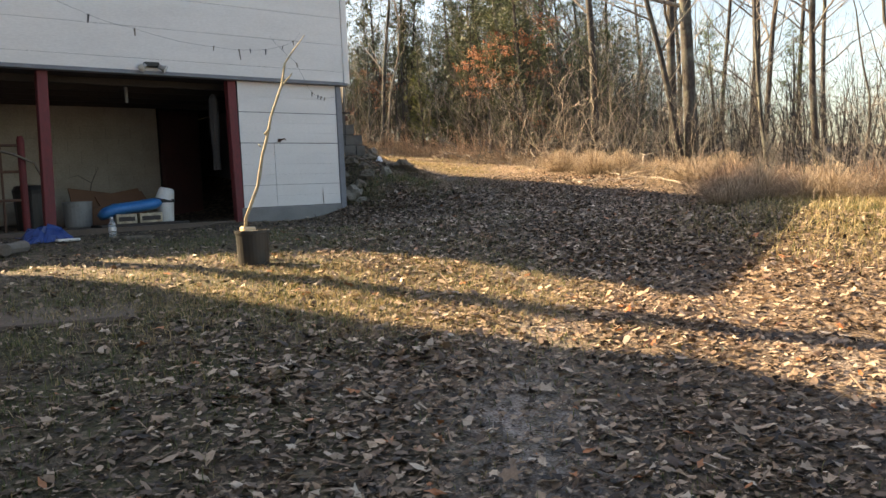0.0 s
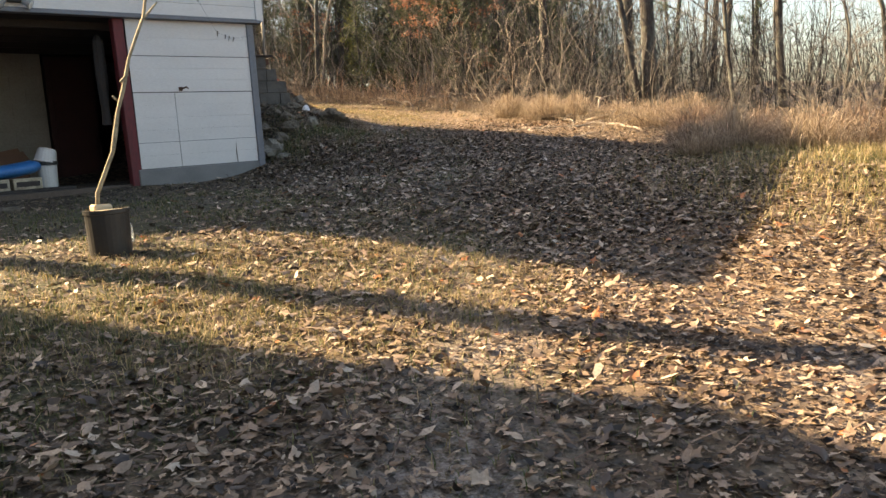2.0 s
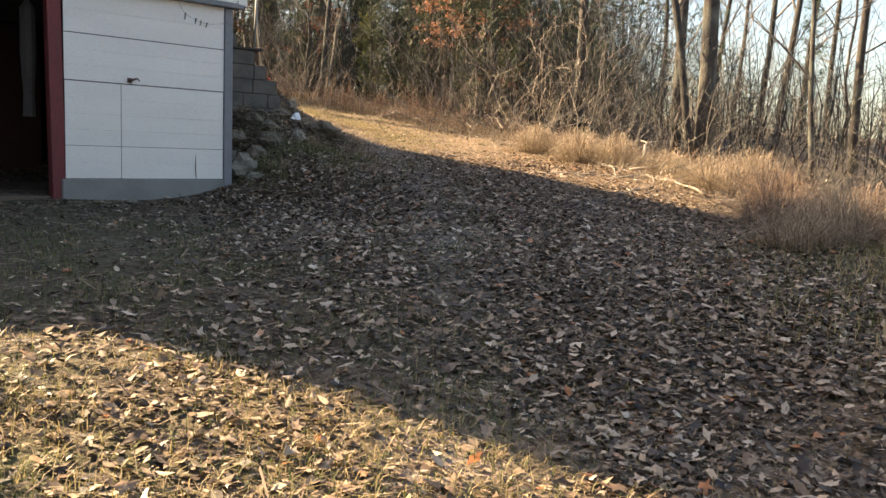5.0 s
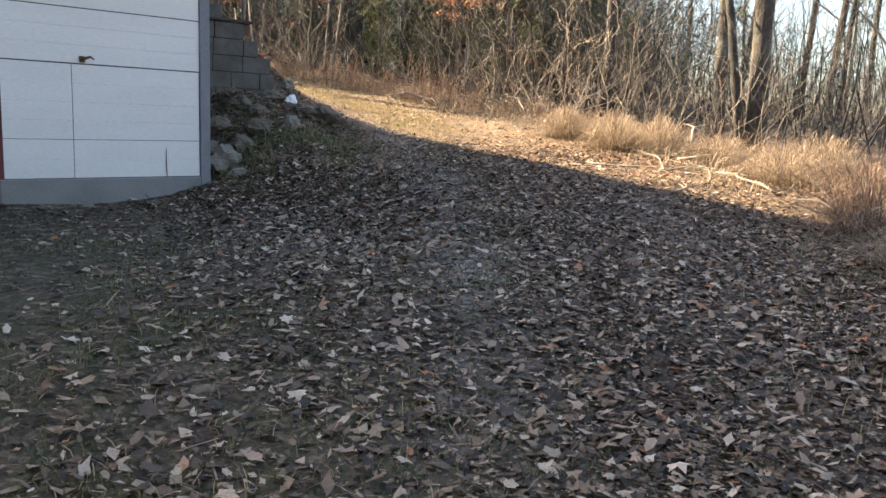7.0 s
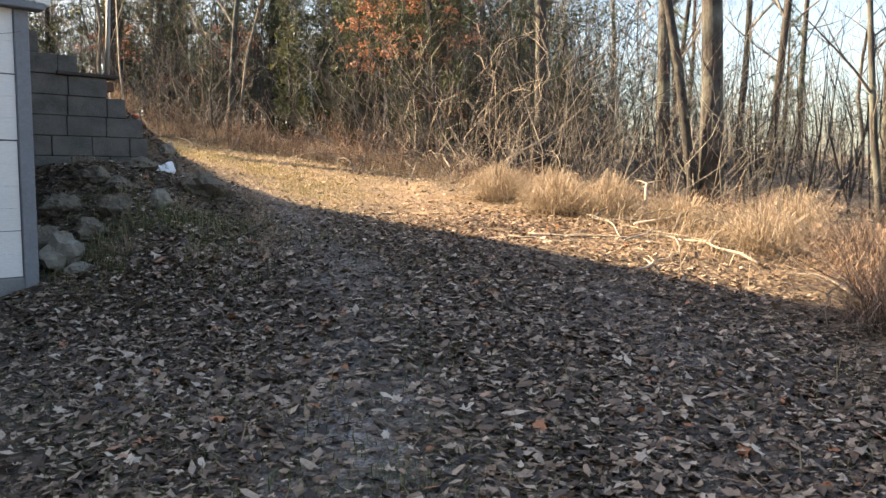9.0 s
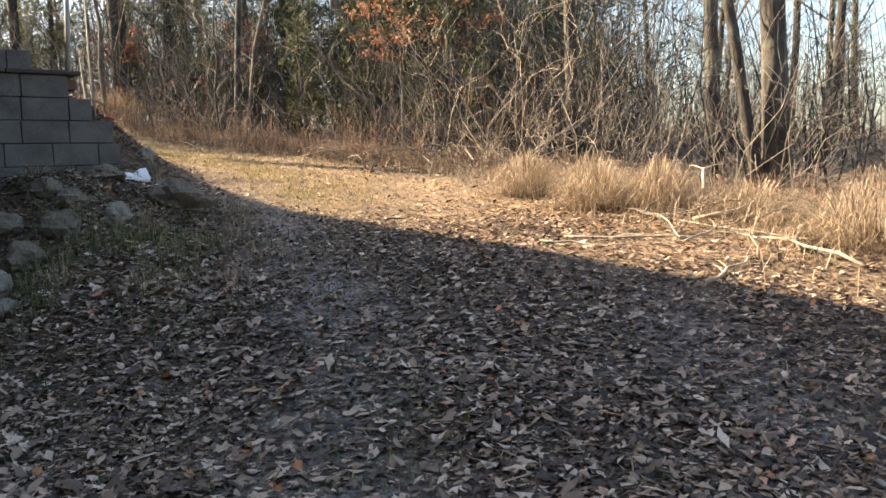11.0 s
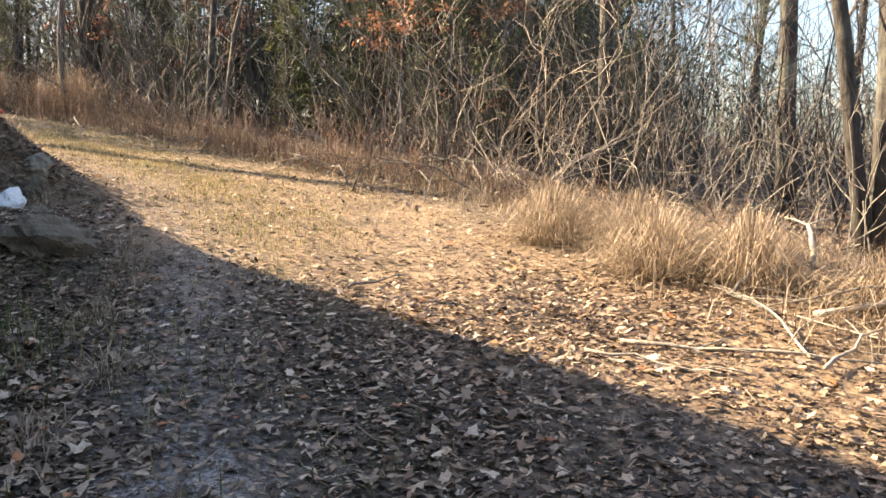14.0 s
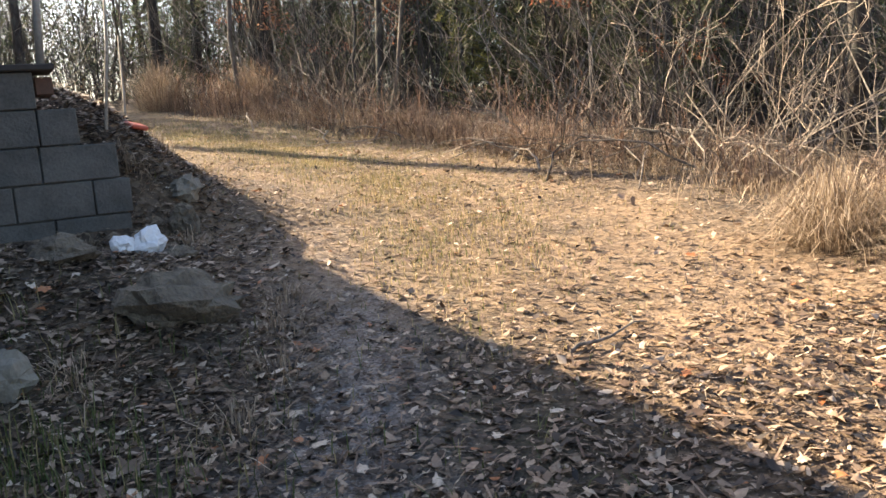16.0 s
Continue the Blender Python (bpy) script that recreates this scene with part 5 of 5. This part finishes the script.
def build_floodlight():
    lamp = thing("floodlight", (0.52, 12.21, 1.56), "twin-head floodlight under the eave board, switched off", "floodlight")
    part("housing", MB().slab(-0.1, -0.05, -0.015, 0.1, 0.03, 0.05, 0.012), WIRE, lamp)
    for s in (-1, 1):
        head = MB().lathe([(0.0, 0.0), (0.03, 0.005), (0.034, 0.05), (0.05, 0.085), (0.052, 0.1)], 14)
        m = pose(s * 0.09, -0.03, 0.0, 118, 0, s * 55)
        head.v = [tuple(m @ Vector(p)) for p in head.v]
        h = part("head", head, GREYTUB, lamp, smooth=True)
        lens = MB().lathe([(0.049, 0.098), (0.03, 0.104), (0.0, 0.107)], 14)
        lens.v = [tuple(m @ Vector(p)) for p in lens.v]
        part("lens", lens, WHITEPLASTIC, h, "pale glass lens")


build_floodlight()


def build_clothesline():
    def line(name, pts, label):
        out = []
        for (ax, ay, az), (bx, by, bz) in zip(pts, pts[1:]):
            for i in range(6):
                t = i / 6
                out.append((ax + (bx - ax) * t, ay + (by - ay) * t, az + (bz - az) * t - 0.12 * math.hypot(bx - ax, bz - az) * t * (1 - t)))
        out.append(pts[-1])
        ob = thing(name, (0, 0, 0), label, "clothesline")
        part("cord", MB().tube(out, [0.0013] * len(out), 4), WIRE, ob)
        return ob
    a = line("clothesline", [(-1.5, 12.225, 2.75), (-0.3, 12.0, 2.11), (0.26, 12.0, 1.99), (1.32, 12.0, 1.84), (2.1, 12.0, 1.86), (2.63, 12.1, 2.04), (2.8, 12.225, 2.2)], "thin sagging line with old pegs before the white wall")
    b = line("clothesline", [(2.3, 12.225, 2.1), (2.62, 12.05, 1.7), (2.9, 12.15, 1.3), (3.2, 12.28, 1.25), (3.46, 12.29, 1.3)], "loose end of cord hanging down the white boards")
    for ob, x, y, z, s in ((a, -0.3, 11.99, 2.1, 1.6), (a, 0.26, 12, 1.98, 1.4), (a, 1.32, 12, 1.84, 0.9), (a, 1.69, 12, 1.82, 1.0), (a, 1.7, 12, 1.75, 1.0), (a, 1.86, 12, 1.84, 0.7), (a, 2.1, 12, 1.85, 1.0), (a, 2.4, 12.05, 1.93, 0.8), (a, 2.6, 12.09, 2.03, 1.0),
                           (b, 2.62, 12.05, 1.7, 0.9), (b, 2.9, 12.14, 1.3, 0.9), (b, 3.05, 12.22, 1.27, 0.7), (b, 3.12, 12.25, 1.26, 0.7), (b, 3.2, 12.28, 1.25, 0.7)):
        tilt = (x * 37) % 30 - 15
        m = pose(x, y, z, 0, tilt, 0)
        part("peg", MB().slab(-0.007 * s, -0.006, -0.06 * s, 0.0, 0.006, 0.015, 0.001, m).slab(0.001, -0.006, -0.055 * s, 0.008 * s, 0.006, 0.015, 0.001, m @ pose(0, 0, 0, 0, 6, 0)), PEGWOOD if (x * 10) % 3 > 1 else WIRE, ob)


build_clothesline()


def rock(x, y, sx, sy, sz, seed, sink=0.35, mat=None, label="rough tan field stone lying on the bank", turn=0.0, name="rock"):
    bm = bmesh.new()
    bmesh.ops.create_icosphere(bm, subdivisions=3, radius=1.0)
    off = Vector((seed * 3.1, seed * 1.7, seed * 0.9))
    for v in bm.verts:
        p = v.co.normalized()
        q = Vector((round(p.x * 1.6) / 1.6, round(p.y * 1.6) / 1.6, round(p.z * 1.8) / 1.8))
        r = 0.86 + 0.34 * noise.noise(p * 1.3 + off) + 0.2 * noise.noise(p * 3.2 + off) + 0.07 * noise.noise(p * 9 + off)
        v.co = (p * 0.7 + q * 0.3) * r
        v.co = Vector((v.co.x * sx, v.co.y * sy, v.co.z * sz))
    me = bpy.data.meshes.new(name)
    bm.to_mesh(me)
    bm.free()
    me.materials.append(mat or ROCK)
    ob = tagged(new(name, me), label, "rock", "stones on the bank")
    ob.matrix_world = pose(x, y, hz(x, y) + sz * (1 - 2 * sink), 6 * math.sin(seed), 6 * math.cos(seed), turn)
    return ob


PALEROCK = worn("pale_stone", (0.26, 0.235, 0.19), (0.11, 0.096, 0.078), 5, 50, 0.95, amount=0.7, bumps=0.7, dist=0.01)
for i, (x, y, sx, sy, sz, sink, mat) in enumerate([(3.72, 12.42, 0.17, 0.15, 0.16, 0.2, PALEROCK), (4.05, 12.72, 0.17, 0.14, 0.13, 0.42, ROCK), (4.35, 12.95, 0.16, 0.14, 0.12, 0.3, ROCK), (4.73, 12.92, 0.105, 0.09, 0.11, 0.25, PALEROCK),
                                                  (4.6, 13.35, 0.15, 0.12, 0.1, 0.45, ROCK), (3.78, 12.95, 0.2, 0.18, 0.14, 0.35, ROCK), (4.1, 13.35, 0.18, 0.2, 0.12, 0.4, ROCK), (5.05, 13.9, 0.16, 0.14, 0.09, 0.4, ROCK),
                                                  (5.8, 14.7, 0.09, 0.1, 0.14, 0.35, ROCK), (5.9, 15.0, 0.14, 0.12, 0.1, 0.4, PALEROCK), (4.5, 13.6, 0.14, 0.12, 0.1, 0.4, ROCK), (3.75, 12.2, 0.1, 0.08, 0.06, 0.4, PALEROCK), (5.62, 14.1, 0.1, 0.08, 0.05, 0.4, ROCK),
                                                  (2.0, 12.12, 0.06, 0.05, 0.03, 0.3, ROCK), (2.35, 12.15, 0.08, 0.05, 0.035, 0.3, PALEROCK), (2.9, 12.1, 0.06, 0.06, 0.03, 0.3, ROCK)]):
    rock(x, y, sx, sy, sz, i + 1, sink, mat, "pale stone lying on the bank" if mat is PALEROCK else "rough tan field stone lying on the bank", turn=i * 47)
rock(5.42, 13.32, 0.3, 0.22, 0.15, 31, 0.4, ROCK, "flat grey lump of broken concrete on the bank", 15, "concrete_lump")
for i, (x, y, s) in enumerate(((5.5, 14.2, 0.085), (5.36, 14.18, 0.06))):
    ob = rock(x, y, s * 1.2, s * 0.8, s, 41 + i, 0.15, FOAM, "lump of white plastic foam at the wall's foot", 20, "foam_lump")
    ob["category"], ob["group"] = "litter", "white foam lumps"
solo("red_scrap", MB().slab(-0.07, -0.05, 0, 0.07, 0.05, 0.03, 0.01, pose(5.75, 15.5, hz(5.75, 15.5) + 0.02, 20, 10, 30)), REDLEAF, "red plastic scrap on the bank", "litter")


# ---- fallen branches ----
def fallen(x, y, ln, r, turn, seed, mat, rise=0.0, label="pale fallen branch on the leaves"):
    rng = random.Random(seed)
    pts, rad, n = [], [], 6
    a = radians(turn)
    for i in range(n + 1):
        t = i / n
        px = x + math.cos(a) * ln * (t - 0.5) + rng.uniform(-0.04, 0.04) * ln
        py = y + math.sin(a) * ln * (t - 0.5) + rng.uniform(-0.04, 0.04) * ln
        pts.append(Vector((px, py, hz(px, py) + r + 0.01 + rise * math.sin(math.pi * t) + rng.uniform(0, 0.02))))
        rad.append(r * (1 - 0.7 * t) + 0.001)
    mb = MB().tube(pts, rad, 6)
    for k in range(2):
        i = rng.randrange(2, n)
        b = a + rng.choice((-0.7, 0.7))
        e = pts[i] + Vector((math.cos(b), math.sin(b), 0.15)) * ln * 0.25
        mb.tube([pts[i], pts[i].lerp(e, 0.5) + Vector((0, 0, 0.01)), e], [rad[i] * 0.6, rad[i] * 0.45, 0.001], 4, cap=False)
    solo("fallen_branch", mb, mat, label, "branch", "fallen branches", smooth=True)


fallen(6.95, 9.4, 0.75, 0.011, 10, 1, PALE)
fallen(6.85, 12.25, 0.55, 0.009, 15, 2, TWIG)
fallen(7.35, 10.25, 1.1, 0.01, -60, 3, PALE)
fallen(6.95, 10.45, 0.7, 0.007, -70, 4, PALE)
fallen(9.15, 10.75, 1.0, 0.02, 25, 5, PALE, 0.28, "pale arching dead limb above the grass")
fallen(8.9, 9.9, 1.9, 0.016, -20, 6, PALE, 0.1)
fallen(10.2, 9.4, 2.2, 0.04, -12, 7, LOG, 0.06, "grey fallen log at the wood's edge")
prng = random.Random(77)
for i in range(34):
    fallen(prng.gauss(8.3, 0.45), prng.gauss(9.9, 0.75), prng.uniform(0.4, 1.3), prng.uniform(0.005, 0.014), prng.uniform(0, 180), 100 + i, prng.choice((PALE, PALE, TWIG)), prng.uniform(0, 0.16))
for i in range(26):
    y = prng.uniform(11.5, 22)
    fallen(wood_edge(y) - 0.1 + prng.gauss(0, 0.4), y, prng.uniform(0.6, 1.6), prng.uniform(0.006, 0.014), prng.uniform(0, 180), 200 + i, prng.choice((PALE, TWIG, BARK)), prng.uniform(0, 0.2))
# brush heap in the wood's edge
for i in range(44):
    fallen(prng.gauss(10.7, 0.55), prng.gauss(15.5, 0.7), prng.uniform(0.7, 1.6), prng.uniform(0.004, 0.013), prng.gauss(75, 35), 300 + i, prng.choice((PALE, TWIG, BARK, DARKBARK)), prng.uniform(0.0, 0.32), "dead branch in a brush heap under the trees")
